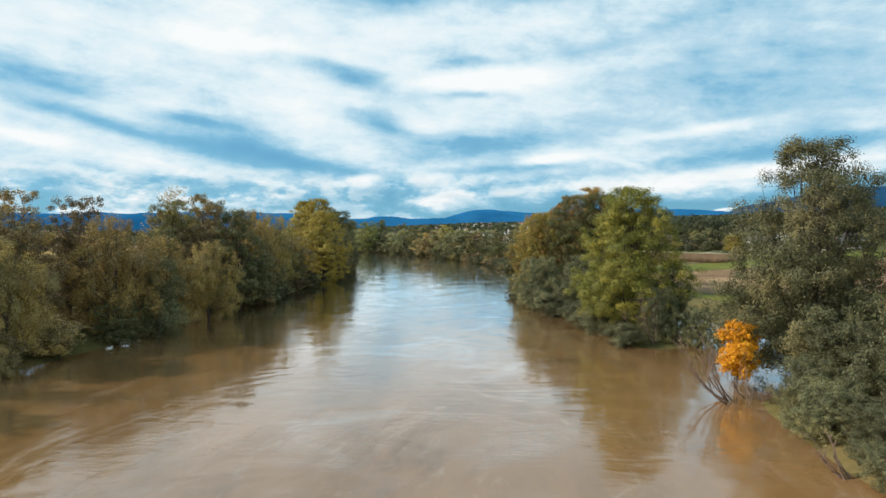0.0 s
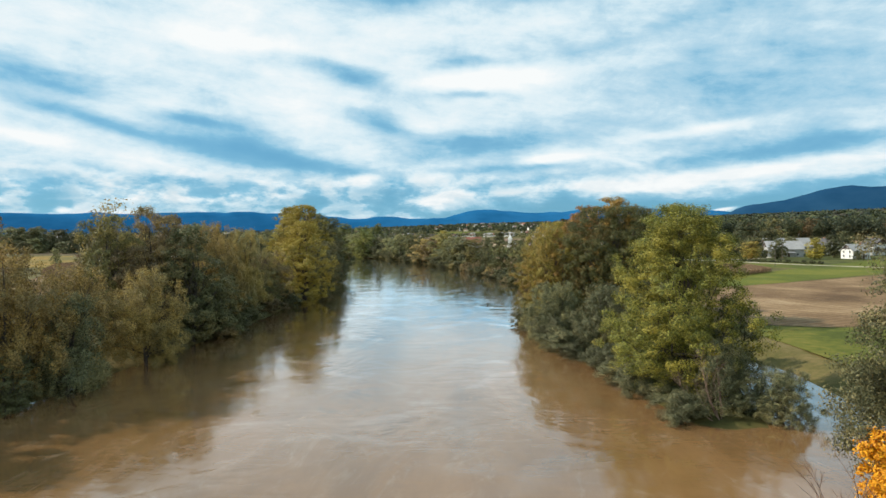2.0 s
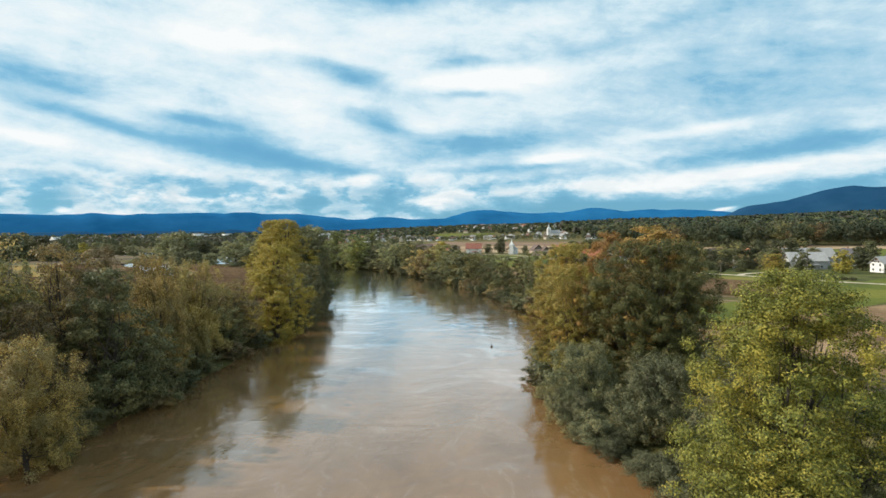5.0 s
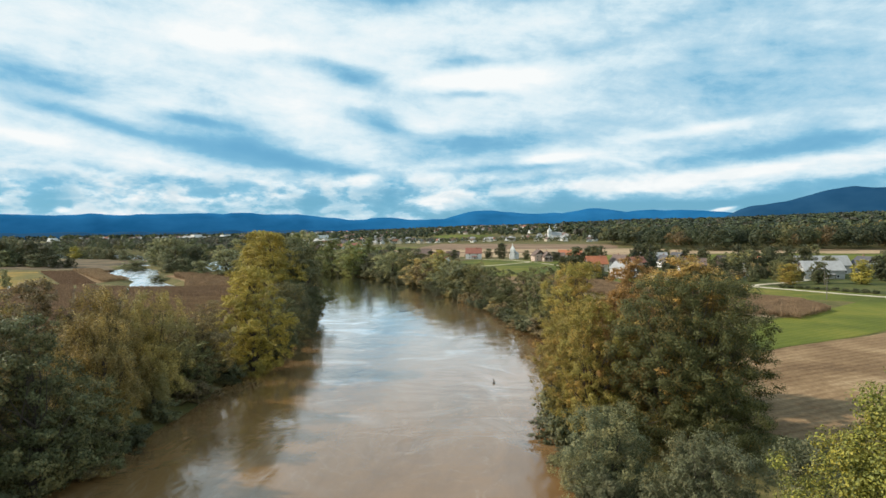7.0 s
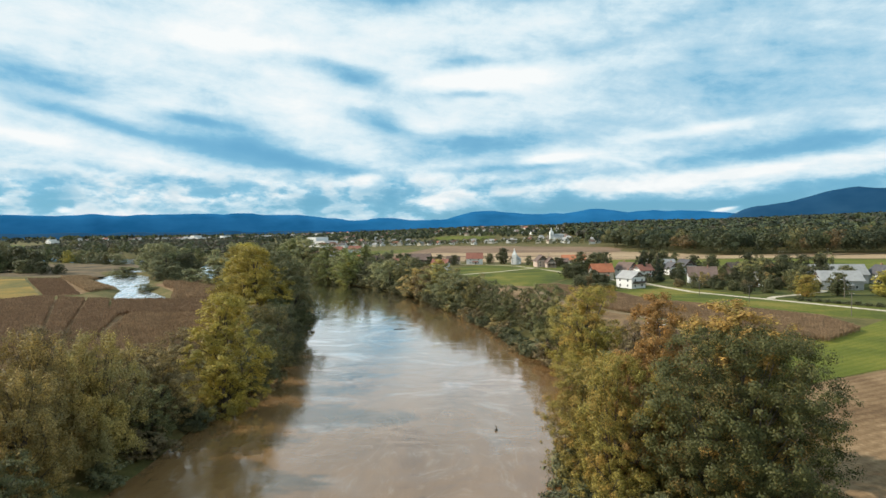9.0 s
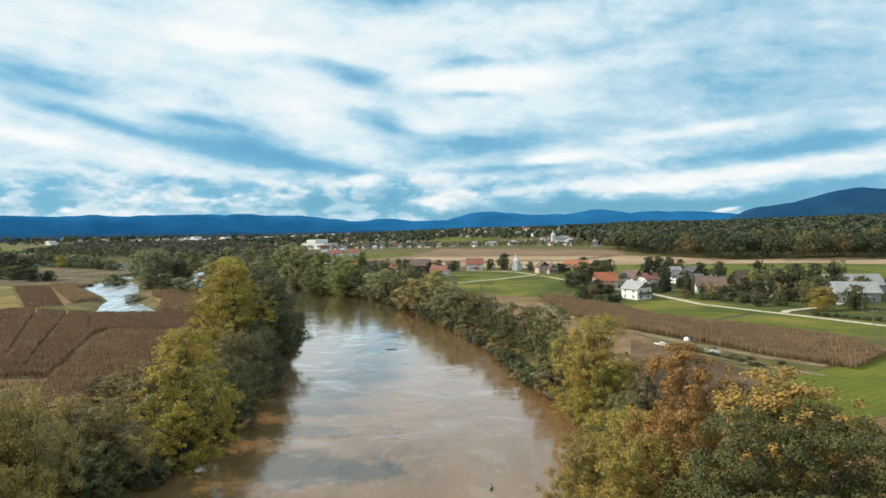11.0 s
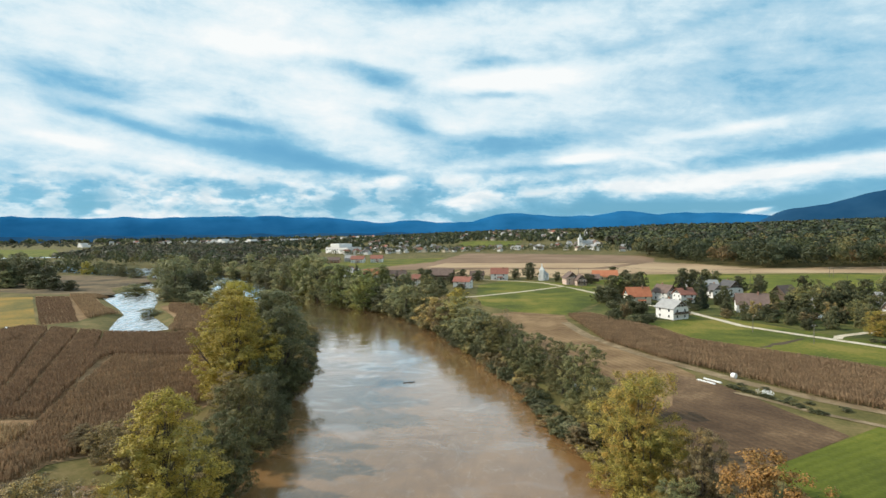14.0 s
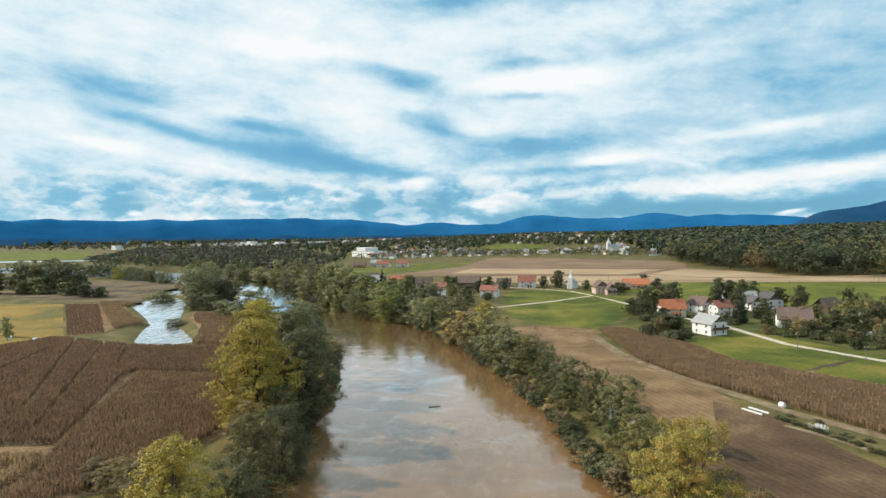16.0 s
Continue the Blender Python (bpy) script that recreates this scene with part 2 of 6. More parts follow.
def water_material(name, mud_a, mud_b, rough=0.03, relief=1.0, chop=0.0, sheen=1.8):
    """Silt-laden flood water: opaque brown under a clear skin, smooth boils and rippled tongues of the current."""
    m, g = material(name)
    where = g.node("ShaderNodeTexCoord", 3)
    flow = g.stretch(where, 1.0, 0.45, 1.0, 6)
    boil = g.noise(flow, 0.10, 5.0, 0.6, 1.5)
    swirl = g.noise(g.stretch(where, 1.0, 0.6, 1.0, 5), 0.075, 3.0, 0.5, 2.2)
    streak = g.noise(g.stretch(where, 1.0, 0.25, 1.0, 4), 0.35, 5.0, 0.65, 0.8)
    wave = g.stretch(where, 0.42, 1.0, 1.0, -6)
    ripple = g.noise(wave, 1.5, 5.0, 0.62, 1.4)
    swell = g.noise(wave, 0.22, 3.0, 0.5, 1.0)
    col = g.mix(g.ramp(g.math("ADD", g.math("MULTIPLY", boil, 0.6), g.math("MULTIPLY", streak, 0.4)), [(0.38, 0.0), (0.62, 1.0)]), mud_a, mud_b)
    foam = g.noise(g.stretch(where, 1.0, 0.5, 1.0, 5), 0.16, 7.0, 0.72, 2.6)
    col = g.mix(g.ramp(foam, [(0.56, 0.0), (0.70, 0.30)]), col, (0.36, 0.28, 0.20))
    lines = g.ramp(g.math("ABSOLUTE", g.math("SUBTRACT", swirl, 0.5)), [(0.0, 1.0), (0.035, 0.25), (0.12, 0.0)])
    col = g.mix(g.math("MULTIPLY", lines, g.ramp(foam, [(0.45, 0.0), (0.68, 0.22)])), col, (0.40, 0.32, 0.24))
    patch = g.ramp(swirl, [(0.38, 0.12), (0.50, 0.45), (0.62, 1.0)])
    h = g.math("ADD", g.math("MULTIPLY", swell, 0.8), g.math("MULTIPLY", g.math("MULTIPLY", ripple, patch), 0.30 + chop))
    h = g.math("ADD", h, g.math("MULTIPLY", swirl, 1.6))
    nrm = g.node("ShaderNodeBump", 0, Strength=relief * 0.2, Distance=0.25, Height=h)
    mud = g.node("ShaderNodeBsdfDiffuse", 0, Color=col, Roughness=0.3)
    skin = g.node("ShaderNodeBsdfGlossy", 0, Color=(1, 1, 1, 1), Normal=nrm, Roughness=g.ramp(streak, [(0.4, rough), (0.7, rough * 2.6)]))
    slick = g.ramp(g.noise(g.stretch(where, 0.8, 1.0, 1.0, 15), 0.085, 3.0, 0.5, 1.2), [(0.50, 0.94), (0.72, 1.26)], "EASE")
    gloss = g.math("MULTIPLY", g.node("ShaderNodeFresnel", 0, IOR=1.33, Normal=nrm), sheen)
    gloss = g.math("MULTIPLY", gloss, slick, clamp=True)
    finish(g, g.node("ShaderNodeMixShader", 0, Fac=gloss, i1=mud, i2=skin))
    return m


M = {}
M["water"] = water_material("muddy_water", (0.190, 0.101, 0.039), (0.250, 0.136, 0.055), 0.055, 1.1, 0.0, 2.0)
M["pool"] = water_material("wind_rippled_flood_water", (0.158, 0.090, 0.038), (0.205, 0.122, 0.056), 0.16, 2.0, 0.6, 2.2)
M["earth"] = ground_material("rough_grass", [(0.38, (0.062, 0.056, 0.018)), (0.46, (0.095, 0.084, 0.024)), (0.54, (0.135, 0.108, 0.036)), (0.64, (0.20, 0.145, 0.06))], 0.07, 1.1)
M["grass"] = ground_material("meadow_grass", [(0.38, (0.050, 0.064, 0.008)), (0.46, (0.078, 0.092, 0.011)), (0.53, (0.123, 0.125, 0.015)), (0.62, (0.206, 0.165, 0.035))], 0.035, 0.7)
M["young_grass"] = ground_material("young_crop", [(0.38, (0.068, 0.082, 0.009)), (0.5, (0.109, 0.123, 0.013)), (0.62, (0.177, 0.165, 0.023))], 0.03, 1.5, rows=(2.0, 56, 0.02))
M["yellow_field"] = ground_material("golden_crop", [(0.38, (0.105, 0.095, 0.025)), (0.46, (0.185, 0.135, 0.03)), (0.54, (0.27, 0.165, 0.032)), (0.62, (0.31, 0.20, 0.05))], 0.02, 0.5)
M["stubble"] = ground_material("pale_stubble", [(0.38, (0.125, 0.073, 0.034)), (0.5, (0.205, 0.126, 0.061)), (0.62, (0.285, 0.185, 0.095))], 0.06, 1.6, rows=(2.0, -20, 0.05))
M["garden"] = ground_material("garden_ground", [(0.38, (0.038, 0.046, 0.012)), (0.5, (0.070, 0.078, 0.016)), (0.62, (0.125, 0.112, 0.032))], 0.08, 1.5)
M["stubble_far"] = ground_material("bleached_stubble", [(0.3, (0.26, 0.17, 0.10)), (0.5, (0.38, 0.26, 0.15)), (0.7, (0.47, 0.35, 0.21))], 0.012, 0.6, rows=(6.0, 75, 0.06))
M["brown_far"] = ground_material("brown_maize_stubble", [(0.3, (0.14, 0.085, 0.05)), (0.5, (0.215, 0.135, 0.082)), (0.7, (0.30, 0.20, 0.125))], 0.012, 0.6, rows=(7.0, 80, 0.06))
M["soil"] = ground_material("ploughed_soil", [(0.37, (0.105, 0.060, 0.028)), (0.45, (0.170, 0.100, 0.048)), (0.54, (0.25, 0.155, 0.078)), (0.64, (0.38, 0.26, 0.145))], 0.05, 1.4, relief=0.25, rows=(1.8, 62, 0.045))
M["bare_soil"] = ground_material("bare_brown_soil", [(0.38, (0.062, 0.036, 0.019)), (0.46, (0.095, 0.056, 0.030)), (0.54, (0.140, 0.085, 0.045)), (0.63, (0.22, 0.14, 0.077))], 0.045, 1.2, relief=0.3, rows=(1.7, -25, 0.012))
M["weeds"] = ground_material("dead_weeds", [(0.38, (0.05, 0.04, 0.022)), (0.46, (0.095, 0.07, 0.038)), (0.54, (0.15, 0.105, 0.058)), (0.62, (0.22, 0.15, 0.075))], 0.03, 0.5)
M["dark_soil"] = ground_material("damp_dark_earth", [(0.3, (0.05, 0.034, 0.022)), (0.55, (0.085, 0.06, 0.038)), (0.75, (0.14, 0.10, 0.065))], 0.3, 2.0)
M["track"] = ground_material("sandy_track", [(0.35, (0.13, 0.092, 0.05)), (0.52, (0.23, 0.165, 0.095)), (0.66, (0.33, 0.25, 0.155))], 0.3, 5.0)
M["gravel"] = ground_material("pale_gravel", [(0.36, (0.36, 0.29, 0.20)), (0.5, (0.52, 0.44, 0.33)), (0.64, (0.64, 0.56, 0.44))], 0.4, 6.0)
M["bark"] = plain_material("bark", (0.045, 0.034, 0.026), (0.11, 0.09, 0.07), 1.0, 0.95, 0.6)
M["pale_bark"] = plain_material("pale_bark", (0.16, 0.14, 0.11), (0.30, 0.27, 0.22), 1.0, 0.9, 0.5)
M["twig"] = plain_material("reddish_twigs", (0.12, 0.075, 0.05), (0.22, 0.15, 0.11), 1.0, 0.9, 0.4)
M["maize"] = leaf_material("dry_maize", (0.30, 0.200, 0.118), (0.205, 0.136, 0.080), (0.34, 0.230, 0.134), 0.25, 0.25)
LEAF = {}
LEAF["deep"] = leaf_material("warm_green_leaves", (0.158, 0.155, 0.046), (0.066, 0.074, 0.026), (0.28, 0.185, 0.05), 0.1)
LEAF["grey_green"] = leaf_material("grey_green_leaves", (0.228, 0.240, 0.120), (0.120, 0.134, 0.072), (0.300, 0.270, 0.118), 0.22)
LEAF["ash"] = leaf_material("deep_grey_green_leaves", (0.15, 0.142, 0.064), (0.06, 0.063, 0.033), (0.2, 0.165, 0.072), 0.16)
LEAF["green"] = leaf_material("yellow_green_leaves", (0.275, 0.26, 0.046), (0.092, 0.103, 0.026), (0.35, 0.285, 0.047), 0.16)
LEAF["olive"] = leaf_material("olive_leaves", (0.265, 0.24, 0.086), (0.108, 0.108, 0.046), (0.35, 0.27, 0.08), 0.18)
LEAF["gold"] = leaf_material("golden_leaves", (0.56, 0.425, 0.068), (0.235, 0.19, 0.042), (0.27, 0.24, 0.062), 0.14)
LEAF["gold_olive"] = leaf_material("fading_golden_leaves", (0.40, 0.318, 0.066), (0.16, 0.138, 0.038), (0.40, 0.245, 0.056), 0.16)
LEAF["rust"] = leaf_material("rusty_leaves", (0.493, 0.269, 0.069), (0.213, 0.132, 0.043), (0.291, 0.224, 0.060), 0.14)
LEAF["willow"] = leaf_material("grey_green_willow_leaves", (0.178, 0.176, 0.086), (0.078, 0.084, 0.044), (0.23, 0.196, 0.086), 0.16)
LEAF["gold_willow"] = leaf_material("golden_willow_leaves", (0.56, 0.39, 0.11), (0.205, 0.158, 0.06), (0.26, 0.215, 0.09), 0.18)
LEAF["dark"] = leaf_material("dark_green_leaves", (0.179, 0.183, 0.078), (0.090, 0.095, 0.044), (0.235, 0.202, 0.077), 0.2)
LEAF["brown"] = leaf_material("brown_olive_leaves", (0.33, 0.25, 0.11), (0.14, 0.115, 0.06), (0.43, 0.295, 0.098), 0.2)
LEAF["yellow"] = leaf_material("bright_yellow_leaves", (0.78, 0.37, 0.014), (0.55, 0.23, 0.01), (0.82, 0.42, 0.02), 0.3)
LEAF["conifer"] = leaf_material("conifer_needles", (0.06, 0.078, 0.044), (0.028, 0.038, 0.023), (0.085, 0.095, 0.055), 0.15, 0.15)
LEAF["wood_green"] = leaf_material("forest_green_leaves", (0.08, 0.096, 0.042), (0.046, 0.058, 0.028), (0.105, 0.108, 0.042), 0.25, 0.2)
LEAF["wood_dark"] = leaf_material("deep_forest_leaves", (0.052, 0.068, 0.036), (0.032, 0.044, 0.024), (0.07, 0.078, 0.036), 0.25, 0.2)
LEAF["wood_olive"] = leaf_material("forest_olive_leaves", (0.12, 0.112, 0.046), (0.072, 0.072, 0.031), (0.15, 0.124, 0.046), 0.25, 0.2)
LEAF["wood_rust"] = leaf_material("forest_autumn_leaves", (0.15, 0.104, 0.047), (0.09, 0.07, 0.034), (0.185, 0.118, 0.044), 0.25, 0.2)
LEAF["garden"] = leaf_material("dusky_garden_leaves", (0.121, 0.124, 0.057), (0.063, 0.069, 0.034), (0.172, 0.147, 0.060), 0.14)
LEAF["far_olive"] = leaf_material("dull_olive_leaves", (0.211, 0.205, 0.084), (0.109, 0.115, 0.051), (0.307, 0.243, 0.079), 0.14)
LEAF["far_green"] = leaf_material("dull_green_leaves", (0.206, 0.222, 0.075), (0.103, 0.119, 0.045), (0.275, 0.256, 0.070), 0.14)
LEAF["wood_brown"] = leaf_material("bare_brown_canopy", (0.092, 0.083, 0.055), (0.06, 0.056, 0.038), (0.112, 0.096, 0.054), 0.25, 0.2)
M["plaster"] = plain_material("white_plaster", (0.66, 0.65, 0.62), (0.74, 0.73, 0.70), 0.5, 0.85)
M["cream"] = plain_material("cream_plaster", (0.55, 0.48, 0.36), (0.64, 0.56, 0.44), 0.5, 0.85)
M["pink"] = plain_material("faded_pink_plaster", (0.50, 0.36, 0.29), (0.58, 0.44, 0.36), 0.5, 0.85)
M["grey_wall"] = plain_material("grey_render", (0.36, 0.35, 0.33), (0.46, 0.45, 0.42), 0.5, 0.9)
M["brick"] = plain_material("bare_brick", (0.34, 0.17, 0.11), (0.44, 0.25, 0.17), 0.9, 0.9)
M["wood"] = plain_material("dark_wood", (0.06, 0.04, 0.028), (0.13, 0.09, 0.06), 1.5, 0.8, 0.4)
M["glass"] = plain_material("dark_window_glass", (0.03, 0.035, 0.04), (0.05, 0.055, 0.06), 0.5, 0.08, 0.0)
M["pole"] = plain_material("weathered_pole", (0.11, 0.09, 0.075), (0.2, 0.17, 0.14), 2.0, 0.9, 0.3)
M["wrap"] = plain_material("white_wrap", (0.75, 0.75, 0.73), (0.82, 0.82, 0.80), 1.5, 0.35)
M["steel"] = plain_material("galvanised_steel", (0.42, 0.43, 0.44), (0.55, 0.56, 0.57), 1.5, 0.45, 0.05, 0.6)
ROOF = {
    "red": roof_material("red_clay_tiles", (0.24, 0.085, 0.055), (0.34, 0.14, 0.095)),
    "orange": roof_material("orange_clay_tiles", (0.38, 0.115, 0.05), (0.50, 0.18, 0.085)),
    "brown": roof_material("brown_tiles", (0.10, 0.065, 0.05), (0.19, 0.125, 0.10)),
    "grey": roof_material("grey_fibre_cement", (0.24, 0.235, 0.225), (0.36, 0.35, 0.335)),
    "dark": roof_material("dark_slates", (0.055, 0.052, 0.055), (0.11, 0.10, 0.10)),
}


def painted_haze_material(name, near, far):
    """Wooded hills with distance haze painted in blue and a faint glow, folds lighter and darker."""
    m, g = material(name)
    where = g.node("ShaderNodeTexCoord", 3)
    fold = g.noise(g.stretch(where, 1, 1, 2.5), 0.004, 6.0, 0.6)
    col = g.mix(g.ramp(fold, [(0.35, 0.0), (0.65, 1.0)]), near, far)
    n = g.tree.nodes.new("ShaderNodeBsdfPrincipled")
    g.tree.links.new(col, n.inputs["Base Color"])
    # the hills also emit their colour, standing in for light scattered by the air
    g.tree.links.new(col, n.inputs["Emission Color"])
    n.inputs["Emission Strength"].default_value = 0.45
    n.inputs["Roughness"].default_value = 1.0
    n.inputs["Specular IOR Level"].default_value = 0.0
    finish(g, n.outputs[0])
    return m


# the blue is haze put into the colour, not the woods' own green
M["far_haze"] = painted_haze_material("distant_hills_painted_haze", (0.010, 0.082, 0.185), (0.017, 0.108, 0.232))
M["mid_haze"] = painted_haze_material("nearer_hills_painted_haze", (0.009, 0.040, 0.085), (0.016, 0.053, 0.102))


# ---- mesh helpers ----
class Geo:
    """Gathers vertices and faces of one mesh."""

    def __init__(self):
        self.v, self.f = [], []

    def add(self, verts, faces):
        o = len(self.v)
        self.v += [tuple(p) for p in verts]
        self.f += [tuple(i + o for i in q) for q in faces]

    def box(self, x0, x1, y0, y1, z0, z1):
        self.add([(x0, y0, z0), (x1, y0, z0), (x1, y1, z0), (x0, y1, z0), (x0, y0, z1), (x1, y0, z1), (x1, y1, z1), (x0, y1, z1)],
                 [(3, 2, 1, 0), (4, 5, 6, 7), (0, 1, 5, 4), (1, 2, 6, 5), (2, 3, 7, 6), (3, 0, 4, 7)])

    def tube(self, points, radii, sides=6):
        pts = [Vector(p) for p in points]
        rings = []
        for i, p in enumerate(pts):
            d = (pts[min(i + 1, len(pts) - 1)] - pts[max(i - 1, 0)]).normalized()
            a = d.orthogonal().normalized()
            b = d.cross(a)
            rings.append([p + (a * math.cos(k * 2 * math.pi / sides) + b * math.sin(k * 2 * math.pi / sides)) * radii[i] for k in range(sides)])
        faces = [(i * sides + k, i * sides + (k + 1) % sides, (i + 1) * sides + (k + 1) % sides, (i + 1) * sides + k)
                 for i in range(len(pts) - 1) for k in range(sides)]
        faces += [tuple(range(sides))[::-1], tuple((len(pts) - 1) * sides + k for k in range(sides))]
        self.add([p for r in rings for p in r], faces)

    def mesh(self, name, mat):
        me = bpy.data.meshes.new(name)
        me.from_pydata(self.v, [], self.f)
        me.materials.append(mat)
        me.update()
        return me


def fast_mesh(name, verts, quads, mat):
    """A mesh from numpy arrays of vertices and of equal faces."""
    me = bpy.data.meshes.new(name)
    me.vertices.add(len(verts))
    me.vertices.foreach_set("co", np.asarray(verts, np.float32).ravel())
    me.loops.add(quads.size)
    me.loops.foreach_set("vertex_index", np.asarray(quads, np.int32).ravel())
    me.polygons.add(len(quads))
    me.polygons.foreach_set("loop_start", np.arange(0, quads.size, quads.shape[1], dtype=np.int32))
    me.materials.append(mat)
    me.update(calc_edges=True)
    return me


def part(name, mesh, parent, label="", place=None):
    ob = new(name, mesh)
    ob.parent = parent
    if place is not None:
        ob.matrix_basis = place
    return tagged(ob, label) if label else ob


def empty(name, m=None):
    ob = new(name)
    ob.empty_display_size = 0.5
    if m is not None:
        ob.matrix_basis = m
    return ob


def at(x, y, z=0.0, turn=0.0, s=1.0, sz=None):
    return pose(x, y, z, 0, 0, turn) @ Matrix.Diagonal((s, s, sz if sz else s, 1))


def inside(px, py, poly):
    """Which points lie in a polygon (numpy arrays)."""
    res = np.zeros(px.shape, bool)
    n = len(poly)
    for i in range(n):
        (x0, y0), (x1, y1) = poly[i], poly[(i + 1) % n]
        if y0 == y1:
            continue
        hit = ((y0 > py) != (y1 > py)) & (px < (x1 - x0) * (py - y0) / (y1 - y0) + x0)
        res ^= hit
    return res


def away(px, py, poly):
    """Distance to a polygon's outline, negative inside."""
    best = np.full(px.shape, 1e9)
    n = len(poly)
    for i in range(n):
        (x0, y0), (x1, y1) = poly[i], poly[(i + 1) % n]
        dx, dy = x1 - x0, y1 - y0
        t = np.clip(((px - x0) * dx + (py - y0) * dy) / (dx * dx + dy * dy), 0, 1)
        best = np.minimum(best, np.hypot(px - x0 - t * dx, py - y0 - t * dy))
    return np.where(inside(px, py, poly), -best, best)


def ease(t):
    t = np.clip(t, 0, 1)
    return t * t * (3 - 2 * t)

# ---- ground, river, fields ----
BANK_L = [(-52, -80), (-51, 20), (-50, 69), (-48, 87), (-46, 120), (-45, 151), (-47, 176), (-49, 200), (-54, 240), (-62, 280), (-74, 320),
          (-90, 365), (-115, 405), (-150, 440), (-195, 475), (-260, 530), (-340, 610), (-440, 690), (-620, 780), (-900, 830)]
BANK_R = [(27, -80), (24, 20), (22, 44), (23, 57), (22, 74), (19, 84), (16, 100), (11, 121), (10, 146), (16, 168), (21, 186), (19, 204), (12, 220), (8, 244),
          (2, 266), (-10, 300), (-25, 335), (-45, 376), (-63, 400), (-94, 435), (-121, 464), (-150, 500), (-185, 560), (-245, 640), (-340, 725),
          (-520, 830), (-900, 920)]
RIVER = BANK_L + BANK_R[::-1]
POND = [(-265, 463), (-277, 503), (-262, 514), (-238, 489), (-216, 452), (-198, 420), (-181, 389), (-161, 366), (-142, 343), (-150, 334), (-158, 327), (-174, 342), (-191, 372), (-197, 386), (-215, 408)]
POOL = [(-310, 560), (-268, 520), (-250, 535), (-285, 585)]
INLET = [(18, 61), (33, 63), (38, 84), (39, 104), (34, 112), (29, 98), (26.5, 88), (25, 79), (19, 76)]

PUDDLES = [[(-62, 179), (-60, 186), (-66, 193), (-74, 192), (-75, 184), (-69, 178)], [(21, 195), (31, 196), (32, 208), (25, 213), (20, 206)], [(17, 254), (26, 252), (28, 264), (19, 269)]]


def height(x, y):
    d = away(x, y, RIVER)
    h = np.where(d > 0, 1.5 * np.clip(d / 6, 0, 1), -2.0 * np.clip(-d / 8, 0, 1))
    for basin, depth in [(POND, 2.2), (POOL, 2.2), (INLET, 2.6)] + [(p, 2.6) for p in PUDDLES]:
        b = away(x, y, basin)
        h = h - depth * np.clip(0.5 - b / 8, 0, 1)
    r = np.hypot(x, y)
    hill = 52 * np.exp(-((x - 1700) / 900) ** 2 - ((y - 2500) / 1100) ** 2) + 34 * np.exp(-((x - 150) / 800) ** 2 - ((y - 2500) / 700) ** 2)
    hill = hill + 20 * np.exp(-((x - 1200) / 500) ** 2 - ((y - 1500) / 620) ** 2)
    return h + hill * ease((y + 0.55 * x - 1090) / 480)


def ground_sheet():
    def line(core0, core1, step, lo, hi):
        a = list(np.arange(core0, core1 + 0.1, step))
        s, v = step, core1
        while v < hi:
            s *= 1.12
            v += s
            a.append(min(v, hi))
        s, v = step, core0
        while v > lo:
            s *= 1.12
            v -= s
            a.insert(0, max(v, lo))
        return np.array(a)

    xs, ys = line(-320, 60, 3.2, -4900, 4900), line(-20, 560, 3.4, -900, 4900)
    gx, gy = np.meshgrid(xs, ys)
    z = height(gx.ravel(), gy.ravel())
    n, k = len(xs), len(ys)
    idx = np.arange(n * k).reshape(k, n)
    quads = np.stack([idx[:-1, :-1].ravel(), idx[:-1, 1:].ravel(), idx[1:, 1:].ravel(), idx[1:, :-1].ravel()], 1)
    me = fast_mesh("ground", np.stack([gx.ravel(), gy.ravel(), z], 1), quads, M["earth"])
    me.polygons.foreach_set("use_smooth", np.ones(len(quads), bool))
    tagged(new("ground", me), "rough grass and bare soil of a river plain", "ground", kind="structure")


ground_sheet()


def sheet(name, mat, poly, z, label, category, wob=0.0):
    """A flat field, road or water sheet with a slightly uneven edge."""
    pts = []
    for i, (x0, y0) in enumerate(poly):
        x1, y1 = poly[(i + 1) % len(poly)]
        n = max(1, int(math.hypot(x1 - x0, y1 - y0) / 8)) if wob else 1
        for k in range(n):
            t = k / n
            p = Vector((x0 + (x1 - x0) * t, y0 + (y1 - y0) * t, 0))
            o = noise.noise_vector(p * 0.11) * wob
            pts.append((p.x + o.x, p.y + o.y, z))
    bm = bmesh.new()
    vs = [bm.verts.new(p) for p in pts]
    f = bm.faces.new(vs)
    f.normal_update()
    if f.normal.z < 0:
        f.normal_flip()
    bmesh.ops.triangulate(bm, faces=[f])
    bm.normal_update()
    for q in bm.faces:
        if q.normal.z < 0:
            q.normal_flip()
    me = bpy.data.meshes.new(name)
    bm.to_mesh(me)
    bm.free()
    me.materials.append(mat)
    return tagged(new(name, me), label, category, kind="structure")


sheet("water", M["water"], [(-1400, -400), (250, -400), (250, 700), (-200, 1100), (-1400, 1100)], 0.0, "muddy brown flood water of a swollen river", "river")

sheet("water", M["pool"], [(-330, 600), (-240, 600), (-125, 340), (-150, 315), (-220, 350), (-300, 450)], 0.02, "bright wind-rippled flood pool in the fields", "pool")

sheet("water", M["pool"], [(-1010, 1072), (-833, 1132), (-800, 1104), (-960, 1035)], 1.62, "pale flood water beside a far meadow", "pool", 3.0)

